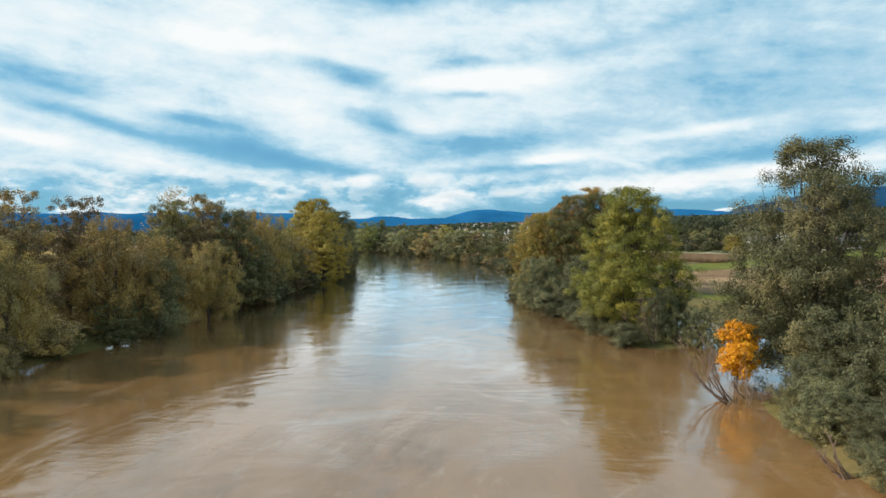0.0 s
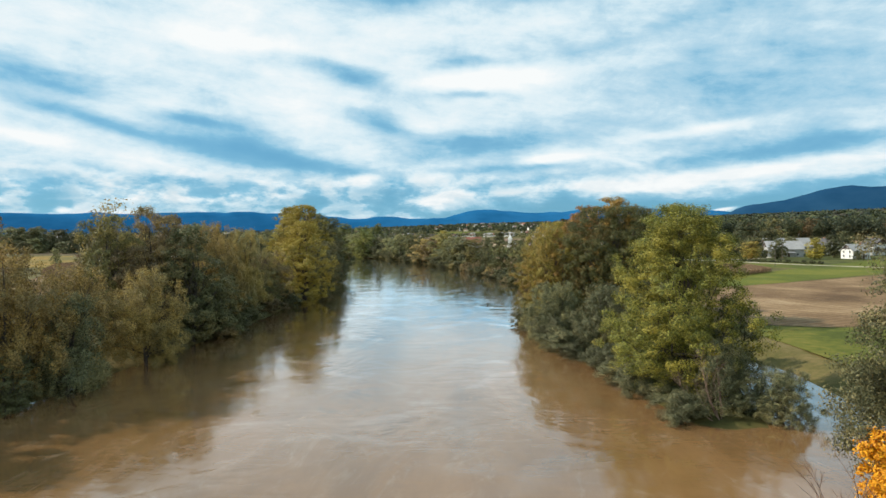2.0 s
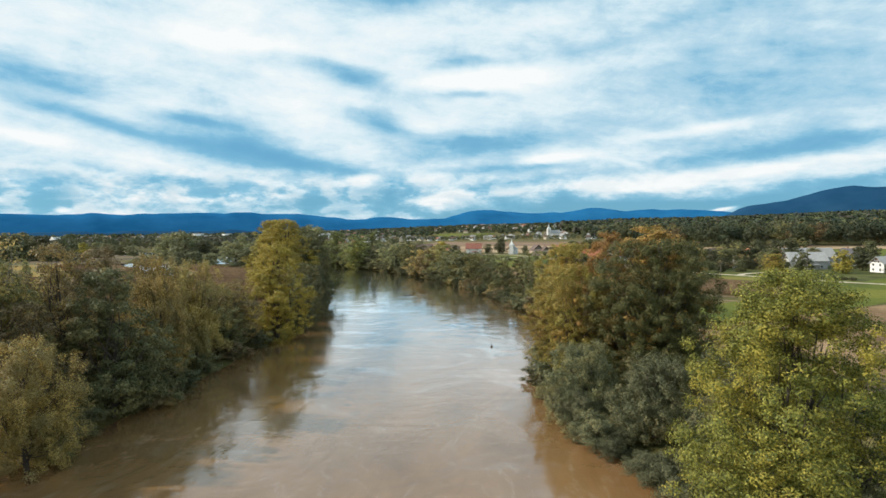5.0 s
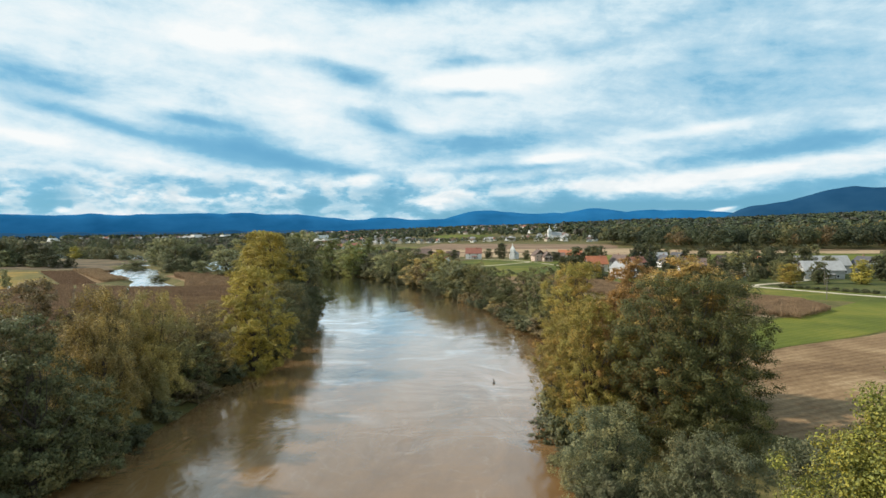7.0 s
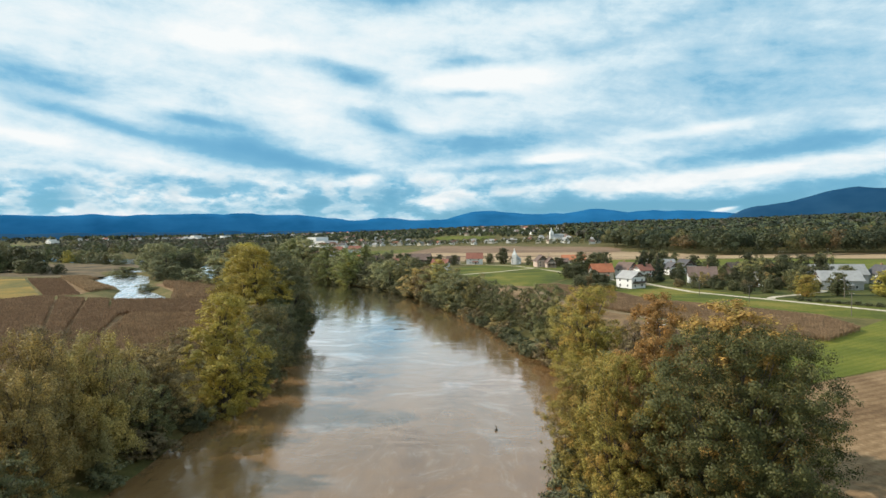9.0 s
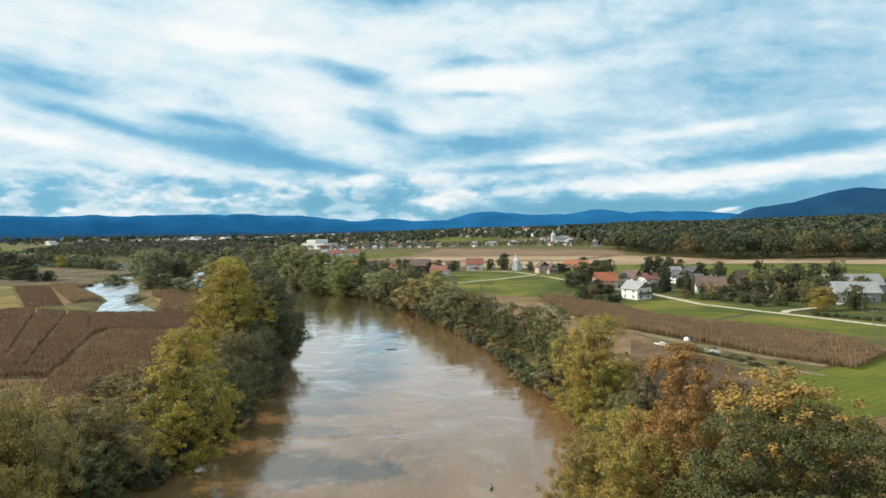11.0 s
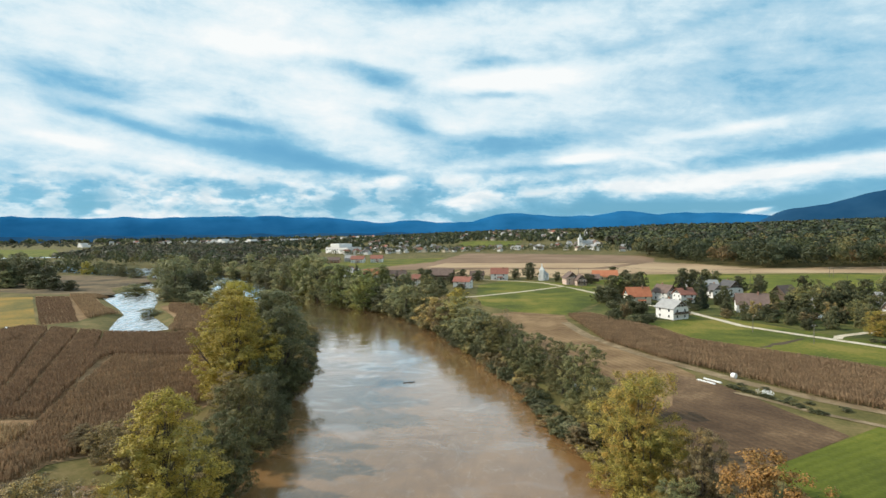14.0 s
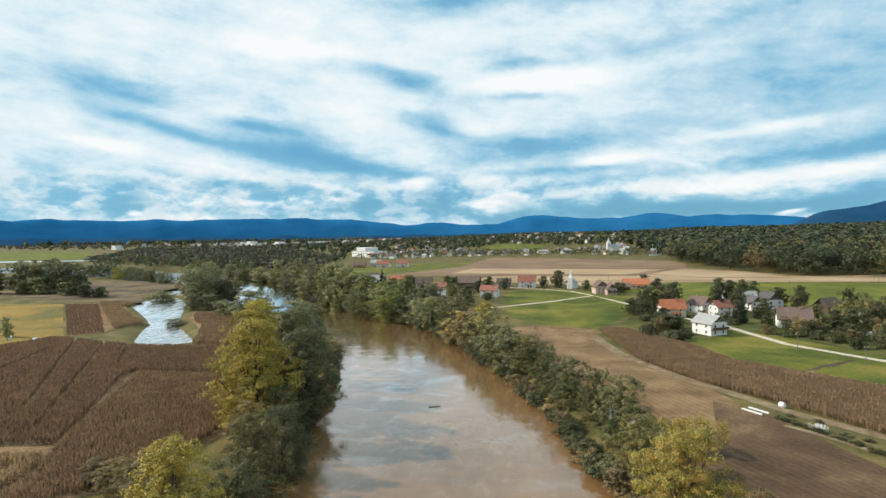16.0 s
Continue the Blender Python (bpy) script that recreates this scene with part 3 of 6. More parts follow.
F = 1.54
FIELDS = [
    ("field", "stubble", [(4, 395), (28, 384), (27, 358), (36, 318), (48, 290), (52, 268), (40, 232), (30, 232), (30, 250), (24, 272), (12, 284), (-2, 304), (-16, 338), (-32, 372)], 0.0, "harvested field with pale stubble rows", 1.5),
    ("field", "bare_soil", [(46, 270), (55, 262), (58, 250), (62, 236), (66, 222), (56, 213.5), (45, 205), (38, 190), (33, 196), (31, 215), (30, 232), (38, 240)], 0.01, "bare brown ploughed field beside the river trees", 1.2),
    ("field", "young_grass", [(45, 205), (56, 213.5), (67, 222), (93, 240), (152, 292), (230, 360), (260, 330), (150, 246), (84, 204), (66, 194), (54, 186), (44, 196)], 0.02, "bright green strip of young crop", 0.8)]
FIELDS += [
    ("field", "soil", [(44, 195), (54, 185.5), (66, 193.5), (84, 203), (160, 248), (250, 300), (300, 270), (160, 160), (75, 128), (56, 127), (42, 132), (24, 150), (27, 180), (38, 190)], 0.03, "ploughed brown field with straight furrows", 1.0),
    ("field", "grass", [(40, 130), (56, 126), (75, 127), (160, 158), (300, 260), (300, 60), (60, 20), (42, 60), (44, 90), (43, 112)], 0.04, "rough green meadow behind the river trees", 1.0),
    ("field", "grass", [(-18, 470), (-20, 540), (-4, 574), (30, 572), (64, 545), (66, 500), (64, 455), (44, 420), (30, 385), (4, 396), (-12, 420)], 0.0, "mown green meadow", 1.0)]
FIELDS += [
    ("field", "grass", [(58, 372), (72, 366), (90, 392), (118, 340), (160, 275), (140, 262), (108, 282), (95, 288), (68, 322), (56, 350)], 0.0, "mown green meadow below the village road", 0.8),
    ("field", "garden", [(88, 398), (78, 440), (160, 460), (330, 430), (330, 300), (162, 276), (120, 338)], 0.0, "garden lawns between the houses", 1.0),
    ("field", "young_grass", [(70, 545), (40, 600), (110, 636), (300, 640), (420, 600), (330, 470), (150, 480), (90, 500)], 0.0, "green meadow behind the village", 1.0),
    ("field", "stubble_far", [(-60, 655), (40, 610), (110, 640), (300, 645), (520, 600), (560, 760), (340, 742), (245, 718), (216, 800), (180, 850), (100, 720), (-40, 720)], 0.02, "pale harvested field beyond the village", 3.0)]
FIELDS += [
    ("field", "brown_far", [(-160, 720), (-40, 722), (100, 722), (180, 852), (205, 950), (207, 1100), (130, 1240), (-70, 1200), (-85, 1030), (-95, 880)], 0.03, "wide brown maize stubble field", 3.0),
    ("field", "grass", [(-200, 700), (-165, 722), (-98, 880), (-90, 1000), (-190, 960), (-260, 800)], 0.02, "grass strip between far fields", 3.0),
    ("field", "stubble_far", [(-90, 760), (95, 742), (150, 830), (-75, 850)], 0.05, "pale stubble strip in the brown field", 2.0),
    ("field", "young_grass", [(-1900, 1765), (-1316, 1706), (-833, 1135), (-986, 1077), (-1300, 1050), (-2000, 1200)], 0.0, "pale green meadow far across the plain", 4.0),
    ("field", "garden", [(40, 398), (60, 374), (72, 368), (88, 396), (80, 440), (66, 450), (50, 428)], 0.0, "overgrown gardens behind the maize", 1.0)]
FIELDS += [
    ("field", "yellow_field", [(-205, 340), (-211, 318), (-250, 300), (-420, 360), (-430, 470), (-330, 455), (-309, 458)], 0.0, "golden-green field with pale tracks", 1.0),
    ("field", "weeds", [(-385, 498), (-330, 478), (-262, 470), (-262, 476), (-295, 515), (-300, 570), (-282, 572), (-262, 540), (-300, 590), (-345, 640), (-420, 650), (-440, 560)], 0.0, "brown field of dead weeds by the flood pool", 2.0),
    ("field", "weeds", [(-800, 420), (-430, 478), (-390, 500), (-440, 560), (-420, 650), (-560, 640), (-800, 600)], 0.01, "rough ground with dead weeds under the far trees", 4.0),
    ("field", "soil", [(-61, 150), (-62, 174), (-76, 176), (-79, 196), (-68, 206), (-70, 240), (-82, 280), (-92, 318), (-130, 320), (-158, 314), (-180, 330), (-205, 338), (-212, 312), (-180, 262), (-130, 170), (-110, 150)], 0.0, "bare soil under standing maize", 1.0)]
FIELDS += [
    ("field", "soil", [(-130, 322), (-93, 320), (-120, 392), (-156, 424), (-186, 428), (-192, 412), (-150, 360), (-136, 336)], 0.0, "bare soil under maize by the flood pool", 0.6),
    ("field", "stubble", [(-206, 344), (-198, 356), (-208, 392), (-228, 414), (-268, 464), (-312, 464)], 0.01, "pale stubble rows by the golden field", 0.6)]
for name, mat, poly, dz, label, wob in FIELDS:
    sheet(name, M[mat], poly, F + dz, label, "field", wob)


def strip(name, mat, pts, width, z, label, category):
    """A road or track along a bent line."""
    left, right = [], []
    for i, (x, y) in enumerate(pts):
        ax, ay = pts[max(i - 1, 0)]
        bx, by = pts[min(i + 1, len(pts) - 1)]
        l = math.hypot(bx - ax, by - ay)
        nx, ny = -(by - ay) / l * width / 2, (bx - ax) / l * width / 2
        left.append((x + nx, y + ny))
        right.append((x - nx, y - ny))
    return sheet(name, mat, left + right[::-1], z, label, category, 0.25)


strip("road", M["gravel"], [(86, 408), (90, 388), (97, 355), (110, 335), (122, 318), (140, 290), (175, 250), (240, 200)], 3.6, F + 0.07, "pale gravel village road", "road")
strip("road", M["gravel"], [(119, 327), (122, 332), (128, 336), (139, 342), (152, 351), (158, 358)], 3.0, F + 0.078, "pale gravel drive to the farmyard", "road")
strip("road", M["gravel"], [(-30, 455), (-15, 467), (13, 495), (41, 531), (50, 505), (58, 480), (64, 452), (74, 425), (86, 408)], 3.2, F + 0.075, "pale gravel lane through the meadow", "road")
strip("road", M["gravel"], [(41, 531), (28, 560), (10, 575), (-20, 590), (-90, 600)], 3.2, F + 0.08, "pale gravel lane to the chapel", "road")
strip("track", M["track"], [(26, 362), (31, 330), (43, 297), (53, 279), (62, 262), (74, 246), (84, 236)], 4.0, F + 0.06, "sandy field track beside the maize", "track")
strip("track", M["track"], [(56, 252), (61, 246), (66, 238), (78, 226)], 1.8, F + 0.085, "bare sandy strip between garden beds", "track")
sheet("track", M["dark_soil"], [(84, 309), (89, 313), (93, 317), (98, 320.5), (107, 327.5), (107.5, 326.5), (99, 318.6), (96, 315), (92, 314), (89, 310.5)], F + 0.05, "freshly dug dark earth in the meadow", "track", 0.9)
sheet("track", M["track"], [(74, 302), (80, 307), (87, 309), (85, 304), (78, 300)], F + 0.055, "bare sandy patch in the meadow", "track", 0.8)
for line in ([(60, 660), (100, 655), (142, 662), (210, 661), (310, 655)], [(95, 745), (123, 740), (160, 700), (240, 705)], [(120, 846), (160, 838), (212, 802)], [(-70, 860), (40, 850), (150, 835)], [(-60, 660), (20, 640), (60, 660)]):
    strip("track", M["dark_soil"], line, 3.5, F + 0.12, "dark unmown strip between harvested fields", "track")
strip("track", M["grass"], [(112, 640), (200, 646), (330, 648)], 9.0, F + 0.10, "green strip beside the stubble", "track")
strip("track", M["stubble_far"], [(120, 850), (165, 845), (215, 806), (250, 726), (340, 700)], 5.0, F + 0.13, "pale lane along the forest edge", "track")


for a, b in (((-203.2, 320.3), (-218.6, 339.8)), ((-223.8, 331.1), (-235.4, 344.1)), ((-108.6, 291.9), (-98.8, 276.1))):
    strip("puddle", M["pool"], [a, b], 1.6, F + 0.05, "standing flood water in a wheel track", "puddle")


def slope_meadow(mat, poly, label, step=24.0):
    """A meadow laid over sloping ground."""
    xs, ys = [p[0] for p in poly], [p[1] for p in poly]
    gx, gy = np.meshgrid(np.arange(min(xs), max(xs) + step, step), np.arange(min(ys), max(ys) + step, step))
    k, n = gx.shape
    idx = np.arange(k * n).reshape(k, n)
    quads = np.stack([idx[:-1, :-1].ravel(), idx[:-1, 1:].ravel(), idx[1:, 1:].ravel(), idx[1:, :-1].ravel()], 1)
    mid = inside(gx[:-1, :-1].ravel() + step / 2, gy[:-1, :-1].ravel() + step / 2, poly)
    v = np.stack([gx.ravel(), gy.ravel(), height(gx.ravel(), gy.ravel()) + 0.9], 1)
    tagged(new("field", fast_mesh("field", v, quads[mid], mat)), label, "field", kind="structure")


CLEARINGS = [[(-1900, 1765), (-1316, 1706), (-833, 1135), (-800, 1060), (-986, 1030), (-1300, 1050), (-2000, 1200)],
             [(-120, 1490), (10, 1440), (40, 1720), (-110, 1790)], [(-420, 1330), (-330, 1290), (-300, 1420), (-420, 1480)],
             [(330, 1180), (470, 1120), (520, 1165), (360, 1235)], [(700, 1500), (860, 1420), (900, 1500), (740, 1580)], [(120, 2050), (300, 2000), (330, 2150), (140, 2200)]]
for poly in CLEARINGS[1:]:
    slope_meadow(M["young_grass"], poly, "bright meadow clearing on the far slope", 18.0)


# ---- distance ----
def ridge(name, mat, dist, depth, bumps, floor, seed, label):
    """A chain of hills: smooth crests over the plain, with small folds."""
    n, k = 260, 8
    az = np.radians(np.linspace(-75, 75, n))
    deg = np.degrees(az)
    crest = np.full(n, float(floor))
    for a, h, w in bumps:
        crest += h * np.exp(-((deg - a) / w) ** 2)
    rng = np.random.RandomState(seed)
    for w in (1.1, 0.5, 0.25):
        ph = rng.rand(3) * 6.28
        crest += w * dist * 0.0006 * (np.sin(deg / w * 1.7 + ph[0]) + np.sin(deg / w * 1.1 + ph[1]))
    v = []
    for j in range(k):
        t = j / (k - 1)
        r = dist + (t - 0.5) * depth
        fold = 1 + 0.05 * np.sin(deg * 2.3 + j)
        z = crest * np.sin(min(t, 0.72) / 0.72 * math.pi / 2) * (1 if t < 0.72 else 0.9) * (fold if 0 < t < 0.7 else 1) - 4
        v.append(np.stack([np.sin(az) * r, np.cos(az) * r, z], 1))
    idx = np.arange(n * k).reshape(k, n)
    quads = np.stack([idx[:-1, :-1].ravel(), idx[:-1, 1:].ravel(), idx[1:, 1:].ravel(), idx[1:, :-1].ravel()], 1)
    me = fast_mesh(name, np.concatenate(v), quads, mat)
    me.polygons.foreach_set("use_smooth", np.ones(len(quads), bool))
    tagged(new(name, me), label, "hills", kind="structure")


ridge("backdrop", M["far_haze"], 4650, 300, [(-41, 35, 6), (-33, 20, 4), (-24, 42, 6.5), (-17, 25, 3.5), (-8.5, 18, 2.2), (0.3, 72, 2.6), (5.5, 42, 3.5), (11, 66, 2.8), (16, 42, 3), (20, 36, 3), (-55, 60, 10), (55, 50, 12), (-28, 24, 14)], 112, 3, "wooded mountains on the horizon, blue haze and glow painted in")
ridge("backdrop", M["mid_haze"], 4150, 300, [(23.7, 104, 2.3), (28, 116, 3.0), (30.8, 30, 1.6), (33, 146, 5), (41, 160, 7), (52, 150, 9), (3, 12, 5), (13, 18, 5), (64, 100, 10)], 42, 8, "wooded hills before the mountains, dark blue haze and glow painted in")


# ---- trees ----
def profile(shape, t):
    """Half width of a crown at the share t of its height."""
    if shape == "tall":
        return math.sin(math.pi * min(0.06 + 0.94 * t ** 0.75, 1)) ** 0.65
    if shape == "cone":
        return (1 - t) ** 0.9 + 0.04
    if shape == "peak":
        return min(1.0, 0.72 + 0.7 * t) * (1 - 0.72 * max(t - 0.5, 0) * 2)
    if shape == "spread":
        return math.sin(math.pi * min(t ** 0.6 * 0.90 + 0.05, 1)) ** 0.55
    return math.sqrt(max(1 - (2 * (0.14 + 0.84 * t) - 1) ** 2, 0)) ** 0.8


def crown_points(rng, h, w, low, clumps, shape, puff=1.0, lobes=12, bulk=1.28):
    """Boughs of a crown, each a rounded mass, and the leaf clumps on them: x, y, z, radius."""
    mass = []
    for i in range(lobes):
        t = min(max((i + 0.5) / lobes + rng.uniform(-0.06, 0.06), 0.02), 0.98)
        a = i * 2.4 + rng.uniform(-0.5, 0.5)
        r = bulk * w * (0.15 + 0.09 * rng.rand()) * ((1.05 - t) * 0.75 if shape == "cone" else 1.15 - (0.72 if shape == "peak" else 0.5) * t)
        off = max(profile(shape, t) * w / 2 - r * 0.75, 0) * (0.68 + 0.42 * rng.rand())
        z = h * (low + (1 - low) * t)
        mass.append((math.cos(a) * off, math.sin(a) * off, max(min(z, h - r * 0.7), low * h + r * 0.5), r))
    for t in (0.22, 0.45, 0.68, 0.82, 0.93) if shape == "peak" else (0.22, 0.45, 0.68):
        r = profile(shape, t) * w * 0.24
        mass.append((rng.uniform(-0.05, 0.05) * w, rng.uniform(-0.05, 0.05) * w, h * (low + (1 - low) * t), r))
    mass = np.array(mass)
    which = rng.choice(len(mass), clumps, p=mass[:, 3] ** 2 / (mass[:, 3] ** 2).sum())
    d = rng.normal(size=(clumps, 3))
    d[:, 2] = d[:, 2] + 0.25
    d /= np.linalg.norm(d, axis=1)[:, None]
    m = mass[which]
    pos = m[:, :3] + d * (m[:, 3] * (0.5 + 0.5 * rng.rand(clumps) ** 0.6))[:, None] * np.array([1, 1, 0.85])
    cr = puff * w * (0.045 + 0.05 * rng.rand(clumps))
    pos[:, 2] = np.clip(pos[:, 2], 0.2, h - cr * 0.5)
    return mass, np.concatenate([pos, cr[:, None]], 1)


def crown_mesh(name, rng, pts, leaves, size, mat, droop=0.0, flat=0.8, loose=0.25, full=(10, 8)):
    """Small leaf sprays round every clump's centre."""
    n = len(pts)
    which = rng.choice(n, leaves, p=pts[:, 3] ** 2 / (pts[:, 3] ** 2).sum())
    c = pts[which]
    d = rng.normal(size=(leaves, 3))
    d /= np.linalg.norm(d, axis=1)[:, None]
    rad = c[:, 3] * rng.rand(leaves) ** 0.36 * (1 + loose * rng.normal(size=leaves))
    pos = c[:, :3] + d * rad[:, None] * np.array([1, 1, flat])
    pos[:, 2] -= droop * rng.rand(leaves) ** 2
    pos[:, 2] = np.maximum(pos[:, 2], 0.1)
    out = (pos - np.array([0, 0, full[0] * 0.42])) / np.array([full[1] / 2, full[1] / 2, full[0] * 0.55])
    nrm = 0.75 * d + 0.55 * out + rng.normal(size=(leaves, 3)) * 0.33 + np.array([0, 0, 0.12])
    nrm /= np.linalg.norm(nrm, axis=1)[:, None]
    a = np.cross(nrm, rng.normal(size=(leaves, 3)))
    a /= np.linalg.norm(a, axis=1)[:, None]
    b = np.cross(nrm, a)
    s = size * (0.6 + 0.8 * rng.rand(leaves))[:, None]
    bow = nrm * s * 0.22
    v = np.stack([pos + a * s - bow, pos - a * s * 0.7 + b * s * 0.75, pos - a * s * 0.7 - b * s * 0.75], 1).reshape(-1, 3)
    q = np.arange(leaves * 3).reshape(-1, 3)
    return fast_mesh(name, v, q, mat)


def trunk_mesh(name, rng, h, mass, pts, limbs, thick, mat, stems=1):
    """A tapered trunk or several stems, a limb to every bough and twigs to some of its clumps."""
    g = Geo()
    more = pts[rng.choice(len(pts), min(limbs, len(pts)), replace=False)]
    tips = np.concatenate([mass, more])
    for s in range(stems):
        a = rng.rand() * 6.28
        sp = 0.0 if stems == 1 else 0.09 * h
        ox, oy = math.cos(a) * sp, math.sin(a) * sp
        wob = rng.normal(size=(5, 2)) * 0.02 * h
        ks = [0, 0.2, 0.42, 0.64, 0.86]
        axis = [(ox * k * 1.8 + wob[i][0] * (k > 0), oy * k * 1.8 + wob[i][1] * (k > 0), h * k - (0.8 if i == 0 else 0)) for i, k in enumerate(ks)]
        g.tube(axis, [thick * 1.25, thick, thick * 0.75, thick * 0.45, thick * 0.12], 6)
        for n in range(s, len(tips), stems):
            tip, bough = tips[n], n < len(mass)
            zt = min(tip[2] * (0.30 + 0.35 * rng.rand()), h * 0.72)
            k = zt / h
            i = max(j for j in range(5) if ks[j] <= k)
            u = (k - ks[i]) / (ks[min(i + 1, 4)] - ks[i] + 1e-6)
            p0 = np.array(axis[i]) * (1 - u) + np.array(axis[min(i + 1, 4)]) * u
            p0[2] = zt
            p2 = tip[:3]
            mid = (p0 + p2) / 2 + np.array([0, 0, -0.10 * np.linalg.norm(p2 - p0)]) + rng.normal(size=3) * 0.03 * h
            r0 = thick * (0.55 if bough else 0.32) * (1 - 0.6 * k)
            g.tube([p0, (p0 * 0.6 + mid * 0.4), mid, p2], [r0, r0 * 0.8, r0 * 0.55, r0 * 0.14], 4)
            for e in range((2 if bough else 1) if limbs else 0):
                q = p2 + np.clip(rng.normal(size=3), -1.1, 1.1) * tip[3] * (0.45 if bough else 0.9)
                g.tube([mid, (mid + q) / 2 + rng.normal(size=3) * 0.1, q], [r0 * 0.4, r0 * 0.25, r0 * 0.06], 3)
    return g.mesh(name, mat)


TREES = {}


def tree_kind(key, seed, h, w, low, shape, leafkind, clumps, leaves, size, limbs=26, thick=None, bark="bark", droop=0.0, stems=1, puff=1.0, loose=0.2, lobes=12, bulk=1.28):
    rng = np.random.RandomState(seed)
    mass, pts = crown_points(rng, h, w, low, clumps, shape, puff * 1.25, lobes, bulk)
    TREES[key] = (trunk_mesh("trunk", rng, h, mass, pts, limbs, thick or 0.017 * h, M[bark], stems),
                  crown_mesh("crown", rng, pts, leaves, size, LEAF[leafkind], droop, loose=loose, full=(h, w)), h, w)


def plant_tree(key, x, y, h, label, w=None, turn=None, name="tree", category="tree", group="river bank trees", z=None):
    """One tree or shrub: trunk and crown under an empty at its foot."""
    trunk, crown, h0, w0 = TREES[key]
    if z is None:
        z = float(height(np.array([float(x)]), np.array([float(y)]))[0]) - 0.1
        z = max(z, -0.9)
    turn = random.random() * 360 if turn is None else turn
    sz = h / h0
    s = (w / w0) if w else sz
    ob = empty(name, at(x, y, z, turn, s, sz))
    part("trunk", trunk, ob)
    part("crown", crown, ob)
    return tagged(ob, label, category, group)


# kinds in full detail
tree_kind("green", 11, 20, 16, 0.03, "tall", "green", 1200, 185000, 0.075, 20, puff=0.5, loose=0.05, lobes=34, bulk=1.5)
tree_kind("ash", 24, 22, 17, 0.03, "peak", "ash", 900, 235000, 0.074, 40, droop=0.5, lobes=26, bulk=1.35, puff=0.55, loose=0.12)
tree_kind("olive_a", 21, 18, 12, 0.10, "round", "olive", 480, 29000, 0.122, 22, puff=0.58, bulk=1.32, loose=0.12)
tree_kind("olive_b", 22, 20, 19, 0.03, "round", "deep", 1500, 200000, 0.082, 26, loose=0.1, lobes=40, bulk=1.3, puff=0.42)
tree_kind("brown_a", 31, 17, 12, 0.10, "spread", "brown", 460, 38000, 0.112, 32, puff=0.58, bulk=1.3, loose=0.16)
tree_kind("brown_b", 32, 18, 13, 0.10, "round", "brown", 460, 38000, 0.112, 32, puff=0.58, bulk=1.3, loose=0.16)
tree_kind("gold_a", 41, 24, 14, 0.06, "tall", "gold", 700, 54000, 0.125, 18, lobes=26, puff=0.58, bulk=1.6, loose=0.1)
tree_kind("gold_b", 42, 21, 16, 0.06, "round", "gold_olive", 900, 78000, 0.11, 22, lobes=26, puff=0.52, bulk=1.5, loose=0.12)
tree_kind("rust_a", 51, 20, 13, 0.05, "spread", "rust", 640, 58000, 0.104, 24, lobes=18, puff=0.56, bulk=1.4, loose=0.12)
tree_kind("dark_a", 61, 20, 13, 0.03, "tall", "dark", 280, 30000, 0.145, 14, puff=0.8, bulk=1.4, loose=0.1, lobes=16)
tree_kind("dark_b", 62, 15, 12, 0.03, "round", "dark", 460, 28000, 0.124, 14, puff=0.58, bulk=1.4, loose=0.1, lobes=15)
tree_kind("willow_a", 71, 9, 11, 0.02, "round", "willow", 560, 52000, 0.075, 22, 0.16, droop=0.5, stems=3, lobes=13, bulk=1.35, puff=0.52, loose=0.12)
tree_kind("willow_b", 72, 14, 12, 0.05, "spread", "willow", 520, 40000, 0.094, 26, 0.22, droop=1.0, stems=2, puff=0.55, bulk=1.35, loose=0.14)
tree_kind("gold_willow", 73, 14, 12, 0.10, "spread", "gold_willow", 620, 64000, 0.083, 28, 0.22, droop=0.9, stems=2, puff=0.5, bulk=1.4, loose=0.14, lobes=15)
tree_kind("shrub_a", 81, 4, 5, 0.03, "round", "willow", 80, 3600, 0.13, 0, 0.05, stems=2, lobes=6)
tree_kind("shrub_b", 82, 3.5, 5, 0.03, "round", "garden", 80, 3600, 0.13, 0, 0.05, stems=2, lobes=6)
tree_kind("shrub_c", 83, 4, 4.5, 0.03, "round", "brown", 80, 3400, 0.13, 0, 0.05, stems=2, lobes=6)
tree_kind("fine_shrub_a", 84, 4, 5, 0.03, "round", "willow", 150, 20000, 0.052, 6, 0.05, stems=3, lobes=8, droop=0.2)
tree_kind("fine_shrub_b", 85, 4, 5, 0.03, "round", "olive", 150, 20000, 0.052, 6, 0.05, stems=3, lobes=8, droop=0.2)
tree_kind("fine_shrub_c", 86, 4, 5, 0.03, "spread", "brown", 130, 10000, 0.070, 10, 0.05, stems=3, lobes=8)
tree_kind("yellow", 91, 6.5, 4, 0.34, "round", "yellow", 150, 13000, 0.09, 8, 0.07, stems=2, lobes=10, loose=0.4)
tree_kind("bare_tall", 96, 15, 9, 0.25, "spread", "brown", 120, 1800, 0.13, 60, 0.2, "pale_bark")
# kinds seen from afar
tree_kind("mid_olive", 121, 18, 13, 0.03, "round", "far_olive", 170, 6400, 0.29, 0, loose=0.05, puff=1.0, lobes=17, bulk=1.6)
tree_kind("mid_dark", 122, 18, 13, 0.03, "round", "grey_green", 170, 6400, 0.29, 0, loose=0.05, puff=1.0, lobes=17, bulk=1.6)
tree_kind("mid_gold", 123, 18, 12, 0.04, "tall", "gold", 170, 6400, 0.29, 0, loose=0.05, puff=1.0, lobes=17, bulk=1.6)
tree_kind("mid_brown", 124, 17, 12, 0.03, "spread", "brown", 170, 6400, 0.29, 0, loose=0.05, puff=1.0, lobes=17, bulk=1.6)
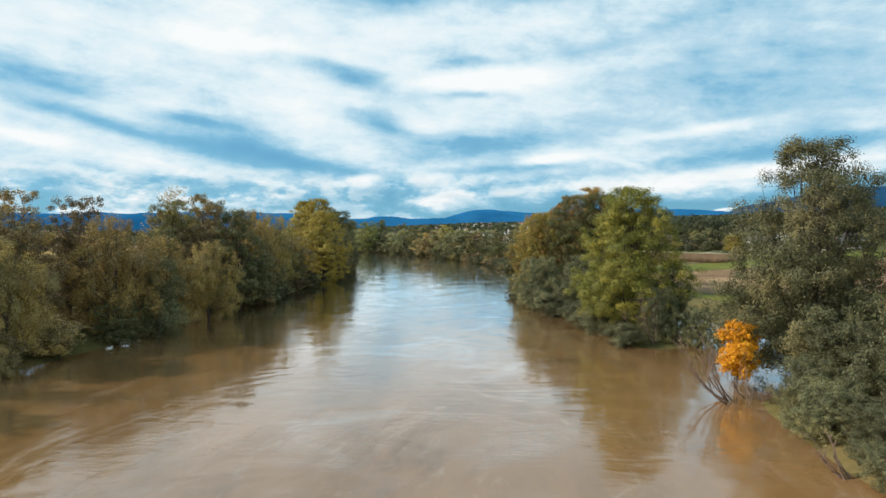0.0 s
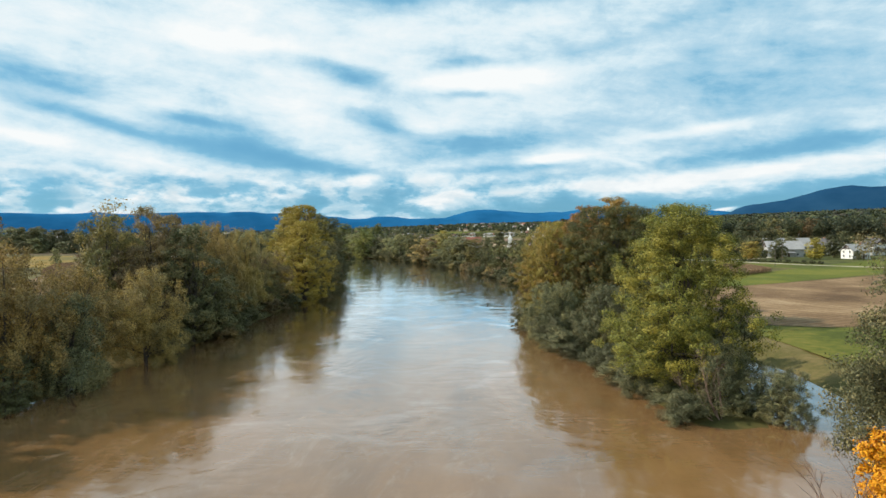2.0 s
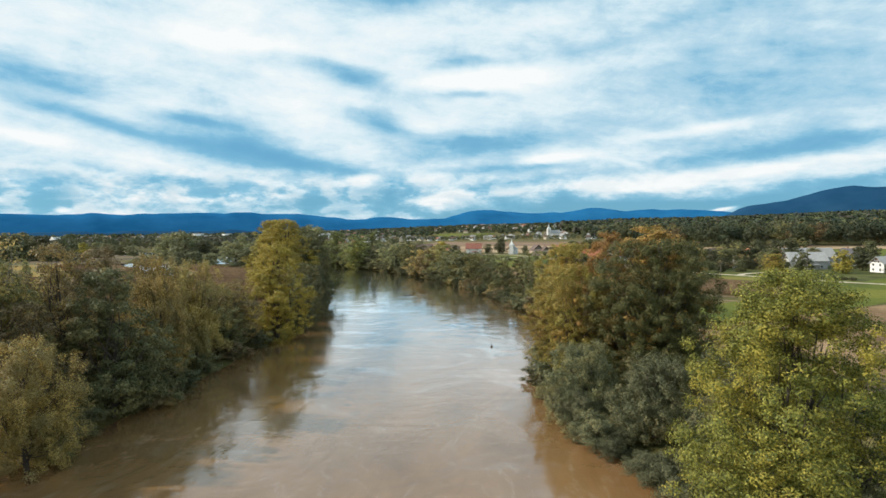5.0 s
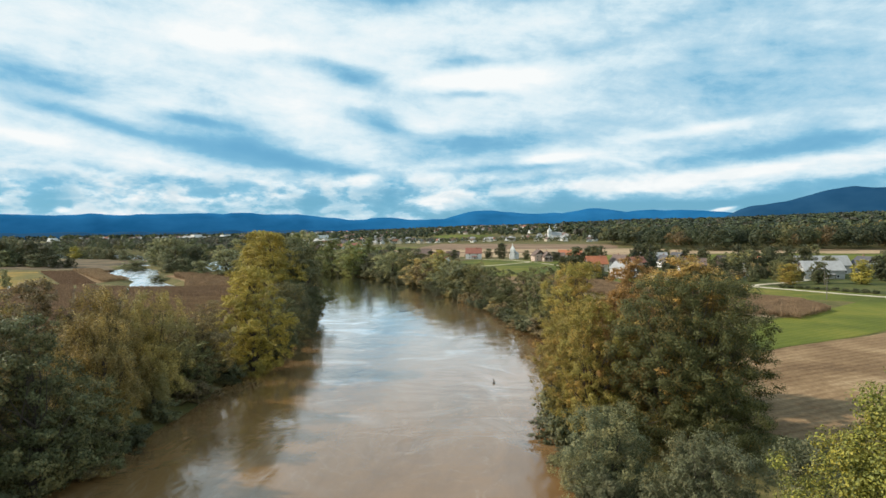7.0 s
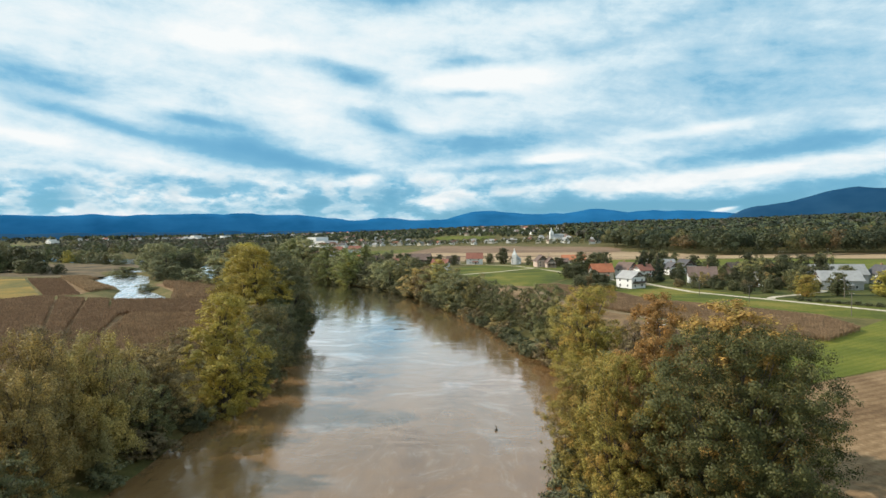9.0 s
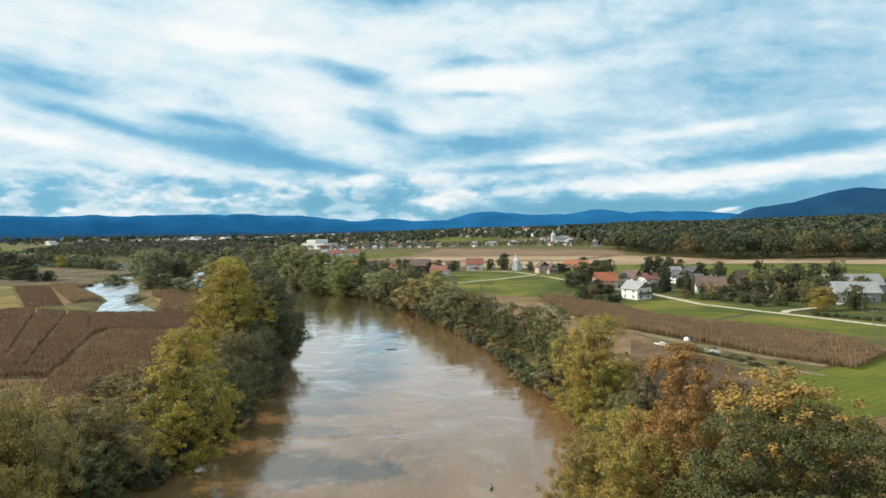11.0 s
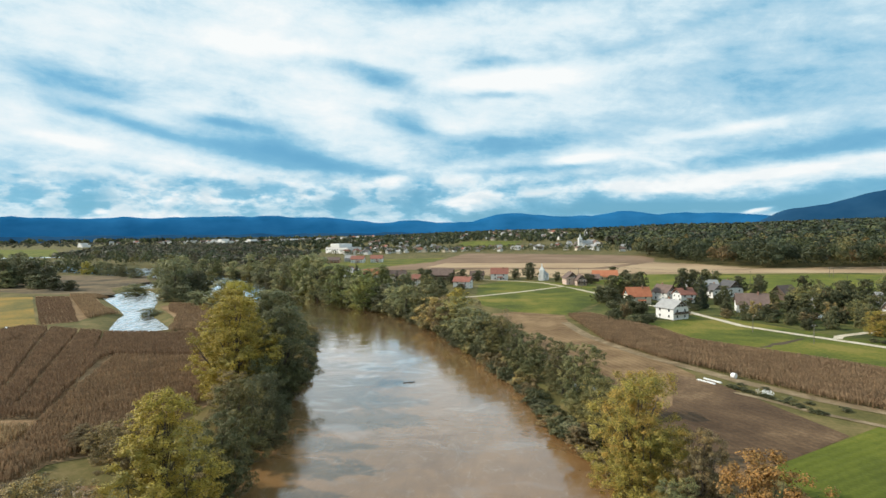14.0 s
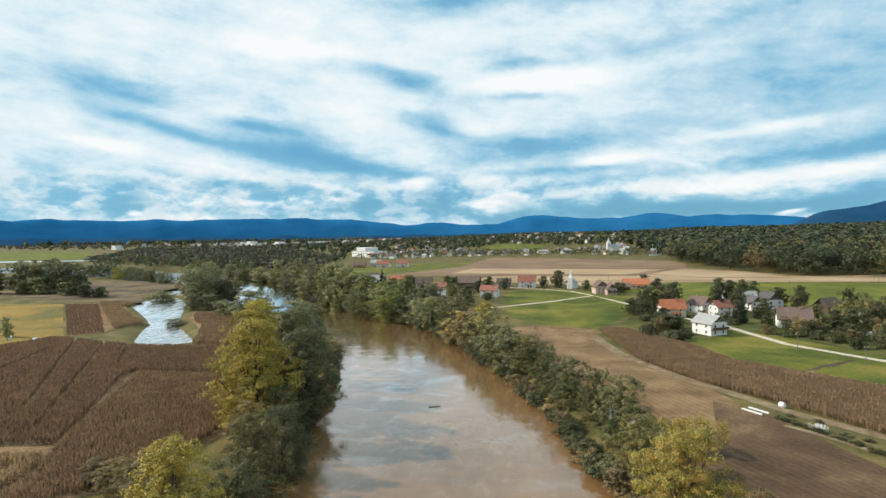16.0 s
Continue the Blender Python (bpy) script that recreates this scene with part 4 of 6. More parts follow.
tree_kind("mid_willow", 125, 12, 13, 0.03, "round", "willow", 170, 6400, 0.29, 0, loose=0.05, puff=1.0, lobes=17, bulk=1.6)
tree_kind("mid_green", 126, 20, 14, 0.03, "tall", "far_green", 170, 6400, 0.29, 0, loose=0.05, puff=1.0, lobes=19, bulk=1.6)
tree_kind("garden_dark", 128, 12, 10, 0.03, "round", "garden", 150, 4600, 0.29, 0, loose=0.05, puff=1.0, lobes=15, bulk=1.5)
tree_kind("conifer", 127, 16, 7, 0.03, "cone", "conifer", 220, 4200, 0.28, 0, lobes=34, puff=0.8, loose=0.08)

NEAR = [
    ("ash", 31, 64, 23.2, 18), ("olive_a", 42, 60, 17, 14), ("willow_b", 32, 52, 11, 10), ("willow_a", 28, 45, 6.5, 9), ("willow_a", 24.7, 38.6, 4.6, 8),
    ("willow_a", 24.6, 44.2, 3.6, 5.5), ("willow_a", 24, 49, 4.2, 6.5), ("willow_a", 25.5, 54.5, 4.2, 6), ("willow_a", 30, 56, 6, 8), ("willow_a", 33, 40, 8, 9),
    ("dark_b", 39, 73, 10, 9), ("green", 21.4, 92, 19.6, 17), ("willow_a", 23.5, 86, 6.5, 8), ("willow_a", 27.8, 83.5, 5.5, 7.5), ("dark_b", 28, 95, 10, 8),
    ("willow_a", 12, 122, 9.5, 12), ("willow_a", 18, 113, 9, 11), ("willow_b", 23, 106, 11, 9), ("olive_b", 23.5, 132, 20.5, 20), ("gold_b", 13.6, 137, 17.5, 10.5),
    ("rust_a", 17.5, 139, 18.5, 11), ("rust_a", 25, 137, 22.4, 18), ("gold_b", 12, 147, 14.5, 11)]
NEAR += [
    ("rust_a", 22.5, 153, 21.5, 14), ("brown_a", 29, 149, 18, 12), ("brown_b", 26, 163, 12, 10), ("gold_b", 18, 159, 13, 10), ("gold_b", 20.5, 192, 20.5, 17),
    ("olive_a", 22, 209, 14, 11), ("brown_a", 27, 184, 13, 10), ("dark_b", 22, 176, 10, 9), ("dark_b", 17, 233, 15.5, 13), ("olive_a", 14, 248, 13, 10),
    ("dark_b", 8, 263, 13, 13), ("dark_b", 4, 276, 13, 10), ("olive_a", -2, 293, 13, 13), ("olive_a", 19, 221, 11, 10)]
NEAR_L = [
    ("gold_willow", -53, 70, 14, 11), ("brown_b", -60, 94, 19, 13), ("brown_a", -51, 112, 15, 11), ("olive_a", -60, 119, 18, 10),
    ("gold_willow", -53, 142, 19, 14), ("brown_b", -56, 154, 14, 11), ("brown_b", -49, 163, 13, 11), ("dark_b", -70, 108, 9, 10), ("gold_willow", -57, 52, 14, 11),
    ("gold_willow", -58, 70, 16, 12), ("brown_b", -60, 79, 15, 11), ("gold_willow", -50.5, 87, 17, 13), ("brown_b", -63, 84, 19.5, 14), ("willow_b", -47, 91, 12, 11),
    ("dark_b", -48, 84, 6, 7), ("olive_a", -67, 68, 18, 13), ("brown_a", -66, 99, 12, 11), ("gold_willow", -50, 97, 14, 13),
    ("gold_willow", -45.5, 105, 14, 12), ("olive_a", -55, 112, 19.5, 11)]
NEAR_L += [
    ("brown_b", -54, 122, 21, 14), ("dark_a", -47, 121, 19, 13), ("dark_b", -45, 128, 11, 10), ("brown_b", -64, 126, 17, 11), ("gold_willow", -49, 134, 17, 13),
    ("brown_a", -60, 138, 20, 14), ("gold_willow", -50, 149, 18, 14), ("brown_b", -60, 153, 17.5, 13), ("brown_a", -53, 162, 12.5, 12), ("gold_b", -68, 140, 16, 13),
    ("dark_b", -48, 158, 9, 9), ("gold_a", -44.5, 175, 21.5, 16), ("dark_b", -44, 190, 14, 12), ("olive_a", -47, 203, 16, 12), ("willow_b", -47, 214, 15, 12),
    ("brown_b", -55, 216, 13, 11), ("dark_b", -53, 228, 14, 12), ("brown_b", -60, 170, 9.5, 11), ("brown_b", -61, 192, 11, 11), ("gold_a", -61, 231, 26, 21),
    ("dark_a", -56, 245, 23, 18), ("gold_a", -70, 246, 26, 20)]
NEAR_L += [
    ("brown_b", -72, 201, 6, 8), ("brown_a", -66, 198, 6, 7), ("brown_a", -78, 203, 5, 7),
    ("gold_a", -76, 264, 26.5, 19), ("dark_a", -65, 262, 24, 19), ("dark_a", -71, 280, 22, 18), ("dark_b", -79, 298, 18, 14)]
LABELS = {"ash": "tall grey-green tree rising out of the flood",
          "olive": "olive-green tree on the flooded river bank", "brown": "brownish autumn tree with thinning leaves", "gold": "tall golden-yellow autumn tree by the river",
          "rust": "rust-orange autumn tree on the river bank", "dark": "dark green bushy tree at the water's edge", "willow": "grey-green willow hanging over the water",
          "green": "large yellow-green tree standing in flood water", "shrub": "low shrub at the water's edge", "bare": "leafless grey tree with fine twigs"}
for key, x, y, h, w in NEAR + NEAR_L:
    plant_tree(key, x, y, h, LABELS[key.split("_")[0]], w)
plant_tree("yellow", 23.3, 62, 7.2, "bright orange-yellow autumn shrub in flood water", 4.2, name="shrub", category="shrub", group="bank shrubs")


def leaning_shrub(x, y, height_m, lean, stems, thick, label, seed, name="shrub", category="shrub"):
    """Bare stems fanning out of one foot, tilted towards lean (a direction in degrees), with forked twigs."""
    r = random.Random(seed)
    ob = empty(name, at(x, y, -0.15, 0, 1, 1))
    for i in range(stems):
        stem = Geo()
        a = radians(lean + r.uniform(-55, 55))
        tilt = radians(r.uniform(18, 68))
        l = height_m * r.uniform(0.75, 1.25)
        foot = (r.uniform(-0.35, 0.35), r.uniform(-0.35, 0.35), 0)
        pts = []
        for k in range(6):
            u = k / 5
            bend = tilt * (1.15 - 0.45 * u)
            pts.append(Vector((foot[0] + math.cos(a) * math.sin(bend) * l * u + r.uniform(-0.06, 0.06),
                               foot[1] + math.sin(a) * math.sin(bend) * l * u + r.uniform(-0.06, 0.06), math.cos(bend) * l * u)))
        stem.tube(pts, [thick * (1 - 0.17 * k) for k in range(6)], 5)
        for k in range(9):
            j = r.choice((2, 3, 3, 4, 4, 5))
            p, d = pts[j], (pts[j] - pts[j - 1]).normalized()
            side = (d + Vector((r.uniform(-0.8, 0.8), r.uniform(-0.8, 0.8), r.uniform(-0.2, 0.8)))).normalized()
            e = p + side * l * r.uniform(0.14, 0.32)
            stem.tube([p, (p + e) / 2 + Vector((0, 0, 0.05)), e], [thick * 0.3, thick * 0.2, thick * 0.07], 3)
            for _ in range(3):
                q = p.lerp(e, r.uniform(0.3, 0.9))
                f = q + (side + Vector((r.uniform(-0.7, 0.7), r.uniform(-0.7, 0.7), r.uniform(-0.1, 0.7)))).normalized() * l * r.uniform(0.06, 0.15)
                stem.tube([q, f], [thick * 0.14, thick * 0.05], 3)
        part("stem", stem.mesh("stem", M["twig"]), ob)
    tagged(ob, label, category, "bare bank shrubs")


for x, y, h, w, turn in ((23.7, 36.6, 2.8, 6.0, 40), (23.4, 41.5, 2.4, 4.6, 200)):
    plant_tree("willow_a", x, y, h, LABELS["willow"], w, turn)
leaning_shrub(21.2, 58.8, 4.6, 175, 8, 0.085, "leafless shrub leaning out over muddy water", 3)
leaning_shrub(23.2, 59.4, 3.2, 150, 6, 0.06, "small leafless shrub standing in flood water", 4)
leaning_shrub(24.6, 57.4, 2.0, 190, 9, 0.035, "low tangle of bare twigs at the waterline", 5)
leaning_shrub(22.0, 82.5, 6.0, 120, 9, 0.06, "tall grey leafless shrub before a leafy tree", 6)
leaning_shrub(21.6, 43.0, 2.2, 150, 4, 0.09, "bare pale stems of a drowned willow", 7)
for x, y, h in ((-56, 60, 16), (-58, 118, 22), (1, 312, 13), (-10, 325, 14)):
    plant_tree("bare_tall", x, y, h, LABELS["bare"])


def along(line, step, off):
    """Points every step metres along a bank, off metres to its outer side."""
    out, carry = [], 0.0
    for (x0, y0), (x1, y1) in zip(line, line[1:]):
        l = math.hypot(x1 - x0, y1 - y0)
        t = carry
        while t < l:
            out.append((x0 + (x1 - x0) * t / l - off * (y1 - y0) / l, y0 + (y1 - y0) * t / l + off * (x1 - x0) / l))
            t += step
        carry = t - l
    return out


for line, side in ((BANK_L, 1), (BANK_R, -1)):
    for x, y in along(line, 3.9, side * 0.2):
        if 41 < y < 330 and x > -90 and not (x > 0 and y < 80) and not (x < 0 and y < 165 and random.random() < 0.55):
            k = random.choice(("shrub_a", "shrub_b", "shrub_b", "shrub_c") if y > 130 else ("fine_shrub_a", "fine_shrub_b", "fine_shrub_c") if x < 0 else ("fine_shrub_a",))
            plant_tree(k, x + random.uniform(-1, 1), y + random.uniform(-1.5, 1.5), random.uniform(2.2, 5.2), LABELS["shrub"], name="shrub", category="shrub", group="bank shrubs", w=random.uniform(5, 8.5))

for x, y in along(BANK_R, 6.0, -1.5):
    if 330 < y < 720 and x < 0:
        plant_tree(random.choice(("shrub_a", "shrub_b", "shrub_b")), x + random.uniform(-1, 1), y + random.uniform(-2, 2), random.uniform(3.5, 7.0), LABELS["shrub"], random.uniform(7, 11), name="shrub", category="shrub", group="bank shrubs")

MID = [
    ("mid_olive", -160, 516, 12, 10), ("mid_dark", -172, 534, 13, 10), ("mid_willow", -190, 566, 12, 11), ("mid_dark", -214, 598, 14, 12), ("mid_olive", -238, 630, 13, 11),
    ("mid_dark", -268, 660, 14, 12), ("mid_green", -300, 690, 14, 12), ("mid_dark", -330, 716, 14, 12), ("mid_willow", -131, 474, 11, 11), ("mid_dark", -104, 444, 12, 10),
    ("mid_olive", -10, 305, 13, 11), ("mid_dark", -14, 318, 12, 10), ("mid_olive", -18, 332, 14, 12), ("mid_gold", -20, 350, 15, 11), ("mid_brown", -31, 352, 12, 11),
    ("mid_olive", -36, 372, 15, 12), ("mid_dark", -48, 386, 14, 11), ("mid_dark", -56, 398, 12, 12), ("mid_dark", -52, 410, 17, 10), ("mid_willow", -62, 408, 12, 14)]
MID += [
    ("mid_green", -76, 414, 20, 16), ("mid_green", -70, 432, 20, 13), ("mid_willow", -84, 432, 12, 13), ("mid_green", -94, 434, 22, 16), ("mid_dark", -100, 452, 17, 12),
    ("mid_dark", -116, 458, 26, 17), ("mid_green", -128, 470, 25, 16), ("mid_dark", -134, 500, 24, 16), ("mid_olive", -146, 520, 20, 14), ("mid_willow", -158, 540, 14, 13),
    ("mid_olive", -176, 580, 18, 14), ("mid_dark", -200, 625, 18, 14), ("mid_olive", -230, 660, 18, 14), ("mid_dark", -262, 690, 18, 14), ("mid_dark", -86, 318, 14, 13),
    ("mid_dark", -96, 345, 14, 12), ("mid_olive", -102, 368, 12, 12), ("mid_dark", -118, 392, 11, 12), ("mid_dark", -181, 386, 4.2, 12), ("mid_dark", -254, 484, 8, 15)]
MID += [
    ("mid_willow", -222, 478, 17, 15), ("mid_dark", -258, 525, 21, 16), ("mid_dark", -202, 436, 9, 8), ("mid_dark", -214, 474, 14, 11), ("mid_olive", -206, 462, 13, 11),
    ("mid_dark", -222, 486, 16, 12), ("mid_willow", -198, 449, 11, 10), ("mid_dark", -192, 438, 9, 9), ("mid_green", -230, 499, 18, 12), ("mid_dark", -240, 514, 20, 13),
    ("mid_dark", -252, 532, 21, 14), ("mid_olive", -218, 512, 15, 12), ("mid_green", -208, 466, 15, 14), ("mid_dark", -166, 406, 9, 8), ("mid_dark", -400, 540, 18, 16),
    ("mid_olive", -412, 560, 20, 17), ("mid_dark", -425, 575, 21, 17), ("mid_dark", -440, 560, 22, 18), ("mid_olive", -455, 585, 22, 18), ("mid_dark", -470, 560, 20, 17)]
MID += [
    ("mid_dark", -490, 570, 22, 18), ("mid_willow", -395, 520, 10, 12), ("mid_dark", -372, 540, 12, 12), ("mid_dark", -455, 610, 23, 18), ("mid_dark", -233.5, 339.9, 8.5, 4.5),
    ("mid_olive", -232, 500, 19, 13), ("mid_green", -246, 528, 20, 14), ("mid_dark", -262, 560, 21, 15), ("mid_olive", -282, 592, 20, 15), ("mid_dark", -300, 622, 21, 15),
    ("mid_green", -318, 650, 20, 15), ("mid_olive", -340, 672, 20, 15), ("mid_dark", -384, 520, 13, 12), ("mid_dark", -346, 622, 12, 12), ("mid_olive", -366, 634, 13, 12),
    ("mid_dark", -384, 650, 12, 12), ("mid_willow", -402, 664, 13, 12), ("mid_dark", -420, 676, 14, 12), ("mid_olive", -440, 694, 13, 12), ("mid_dark", -462, 702, 14, 13)]
MID += [
    ("mid_green", -486, 716, 13, 12), ("mid_dark", -510, 728, 14, 13), ("mid_olive", -536, 742, 14, 13), ("mid_dark", -566, 752, 14, 14), ("mid_dark", -596, 768, 14, 14),
    ("mid_gold", -430, 668, 12, 11), ("mid_dark", -352, 512, 10, 11), ("garden_dark", -390, 524, 20, 13), ("garden_dark", -376, 532, 19, 12), ("garden_dark", -362, 522, 19, 12),
    ("garden_dark", -346, 516, 16, 11), ("garden_dark", -330, 502, 9, 10), ("garden_dark", -408, 530, 20, 14), ("garden_dark", -425, 520, 19, 13), ("garden_dark", -316, 500, 7, 9),
    ("mid_brown", -24, 342, 13, 11), ("mid_dark", -145, 394, 15, 16), ("mid_dark", -135, 388, 12, 12), ("mid_willow", -198, 464, 15, 14), ("mid_dark", -206, 452, 21, 13)]
MID += [
    ("mid_dark", -215, 462, 22, 14), ("mid_olive", -40, 380, 13, 12), ("mid_dark", -6, 300, 12, 11), ("mid_dark", -82, 426, 15, 13), ("mid_olive", -106, 458, 18, 14),
    ("mid_dark", -140, 508, 18, 14)]
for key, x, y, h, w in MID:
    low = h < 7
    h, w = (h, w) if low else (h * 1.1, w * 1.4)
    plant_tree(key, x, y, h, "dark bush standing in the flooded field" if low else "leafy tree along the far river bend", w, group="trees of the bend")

VILLAGE_TREES = [
    ("garden_dark", 68, 452, 11, 9), ("garden_dark", 76, 456, 11, 8), ("garden_dark", 84, 480, 14, 10), ("garden_dark", 119, 514, 14, 10), ("garden_dark", 140, 515, 12, 9),
    ("garden_dark", 155, 483, 12, 9), ("garden_dark", 157, 393, 14, 12), ("garden_dark", 156, 431, 15, 10), ("mid_olive", 157, 420, 14, 9), ("garden_dark", 142, 398, 9, 8),
    ("garden_dark", -40, 548, 9, 9), ("garden_dark", -22, 575, 9, 10), ("garden_dark", -70, 590, 10, 10), ("garden_dark", -100, 590, 10, 11), ("garden_dark", -36, 590, 9, 9),
    ("garden_dark", 8, 600, 9, 9), ("garden_dark", 40, 570, 8, 7), ("garden_dark", 62, 560, 7, 8), ("garden_dark", -58, 540, 12, 11), ("mid_olive", -52, 490, 12, 11),
    ("mid_green", -66, 496, 12, 11), ("garden_dark", 96, 590, 8, 9)]
VILLAGE_TREES += [
    ("garden_dark", 73, 448, 15, 12), ("garden_dark", 106, 470, 15, 10), ("garden_dark", 124, 486, 15, 11), ("garden_dark", 142, 452, 12, 10), ("garden_dark", 56, 424, 9, 12),
    ("garden_dark", 60, 392, 6.5, 11), ("mid_olive", 152, 408, 13, 11), ("garden_dark", 166, 412, 14, 12), ("mid_olive", 134, 414, 9, 8), ("garden_dark", 158, 376, 11, 10),
    ("garden_dark", 128, 368, 6, 7), ("conifer", 98, 410, 17, 8), ("conifer", 96, 436, 15, 8), ("conifer", -50, 408, 13, 7), ("garden_dark", 62, 452, 14, 13),
    ("garden_dark", 74, 462, 14, 13), ("garden_dark", 112, 470, 16, 10), ("garden_dark", 110, 448, 14, 10), ("garden_dark", 62, 410, 7, 9), ("garden_dark", 58, 398, 6, 8),
    ("garden_dark", 64, 388, 6, 8), ("garden_dark", 52, 436, 9, 10)]
VILLAGE_TREES += [
    ("garden_dark", 58, 446, 8, 9), ("garden_dark", 104, 392, 8, 6), ("mid_olive", 108, 384, 7, 5), ("garden_dark", 118, 382, 6, 5), ("garden_dark", 132, 392, 9, 8),
    ("mid_olive", 140, 404, 12, 10), ("garden_dark", 148, 392, 13, 10), ("mid_olive", 150, 372, 9, 8), ("garden_dark", 138, 366, 7, 7), ("mid_olive", 142, 352, 10, 9),
    ("garden_dark", 160, 400, 15, 11), ("garden_dark", 172, 388, 16, 12), ("mid_willow", 176, 372, 11, 10), ("garden_dark", 152, 338, 10, 9), ("mid_gold", 168, 334, 11, 10),
    ("garden_dark", 186, 350, 12, 10), ("garden_dark", 138, 470, 12, 11), ("garden_dark", 20, 592, 14, 13), ("garden_dark", 88, 600, 10, 11), ("garden_dark", 64, 552, 7, 8),
    ("garden_dark", -40, 470, 7, 9), ("garden_dark", -30, 500, 5, 8)]
VILLAGE_TREES += [
    ("garden_dark", -46, 520, 8, 12), ("mid_gold", -75, 520, 9, 9), ("conifer", -70, 480, 16, 9), ("garden_dark", -84, 500, 11, 10), ("conifer", -128, 600, 16, 9),
    ("garden_dark", -108, 560, 10, 12), ("garden_dark", 205, 372, 14, 11), ("mid_olive", 220, 352, 13, 11), ("garden_dark", 232, 330, 12, 11), ("garden_dark", 180, 420, 14, 12),
    ("mid_olive", 198, 430, 15, 12), ("garden_dark", 120, 440, 9, 8), ("garden_dark", 212, 318, 11, 10), ("garden_dark", 196, 316, 9, 8)]
for key, x, y, h, w in VILLAGE_TREES:
    plant_tree(key, x, y, h, "dark conifer between the houses" if key == "conifer" else "garden tree between the village houses", w, group="village trees")


GARDENS = [
    (53, 378), (53, 357), (58, 358), (48, 364), (62, 366),
    (66, 372), (50, 372), (57, 386), (110, 374), (117, 382),
    (123, 391), (116, 360), (121, 361), (118, 348), (136, 376),
    (128, 349), (140, 362), (106, 399), (110, 390), (80, 386),
    (92, 410), (146, 377), (152, 393), (133, 358), (144, 370),
    (112, 365), (126, 366), (150, 350), (158, 362), (168, 380),
    (120, 402), (128, 408), (66, 392), (60, 402), (56, 412),
    (68, 404), (62, 424), (84, 396), (92, 402), (100, 380),
    (106, 372), (112, 380), (124, 388), (128, 378)]
GARDENS += [
    (134, 384), (146, 380), (156, 386), (150, 362), (160, 352),
    (158, 408), (148, 412), (138, 418), (128, 422), (110, 426),
    (104, 430), (84, 424), (80, 412), (170, 402), (178, 410),
    (190, 420), (182, 380), (196, 376), (206, 362), (216, 372),
    (224, 360), (176, 352), (186, 330), (202, 332), (198, 350),
    (228, 344), (140, 440), (150, 432), (160, 440)]
for x, y in GARDENS:
    k = random.choice(("shrub_b", "shrub_b", "shrub_c", "shrub_a"))
    plant_tree(k, x + random.uniform(-2, 2), y + random.uniform(-2, 2), random.uniform(3.0, 7.5), "dark garden bush between the houses", random.uniform(4.5, 8), name="bush", category="bush", group="garden bushes")
for i in range(22):
    t = i / 21
    plant_tree("shrub_b" if i % 3 else "shrub_a", 57 + 11 * t + random.uniform(-0.6, 0.6), 257 - 22 * t + random.uniform(-0.6, 0.6), random.uniform(0.7, 1.3), "low green row of garden plants", random.uniform(1.6, 2.8), name="bush", category="bush", group="garden rows")


def woods(name, spots, mats, seed, quads, size, label, lumps=1):
    """A far wood: many crowns, each of one or more rounded boughs of small leaf clumps, in one sheet of foliage."""
    rng = np.random.RandomState(seed)
    spots = np.array(spots)
    for i, mat in enumerate(mats):
        s = np.repeat(spots[i::len(mats)], lumps, axis=0)
        n = len(s)
        h, w = s[:, 2][:, None], s[:, 3][:, None]
        c = np.stack([s[:, 0], s[:, 1], s[:, 4] + s[:, 2] * 0.5], 1)
        rx, rz = w / 2, h * 0.48
        if lumps > 1:
            e = rng.normal(size=(n, 3))
            e[:, 2] = np.abs(e[:, 2]) * 0.9 - 0.55
            e /= np.linalg.norm(e, axis=1)[:, None]
            c = c + e * np.stack([s[:, 3] * 0.30, s[:, 3] * 0.30, s[:, 2] * 0.34], 1)
            r = rng.uniform(0.20, 0.32, (n, 1))
            rx, rz = w * r, w * r * 0.9
        d = rng.normal(size=(n, quads, 3))
        d /= np.linalg.norm(d, axis=2)[:, :, None]
        d[:, :, 2] = np.where(rng.rand(n, quads) < 0.6, np.abs(d[:, :, 2]), d[:, :, 2])
        lump = 0.80 + 0.32 * rng.rand(n, quads)
        pos = np.stack([c[:, 0][:, None] + d[:, :, 0] * rx * lump, c[:, 1][:, None] + d[:, :, 1] * rx * lump, c[:, 2][:, None] + d[:, :, 2] * rz * lump], 2)
        nrm = d + rng.normal(size=d.shape) * 0.22
        nrm /= np.linalg.norm(nrm, axis=2)[:, :, None]
        a = np.cross(nrm, rng.normal(size=d.shape))
        a /= np.linalg.norm(a, axis=2)[:, :, None]
        b = np.cross(nrm, a)
        k = size * (0.6 + 0.8 * rng.rand(n, quads))[:, :, None] * (w / 10)[:, :, None]
        v = np.stack([pos + a * k, pos - a * k * 0.7 + b * k, pos - a * k * 0.7 - b * k], 2).reshape(-1, 3)
        ob = new(name, fast_mesh(name, v, np.arange(len(v)).reshape(-1, 3), mat))
        tagged(ob, label, "wood", kind="stuff")


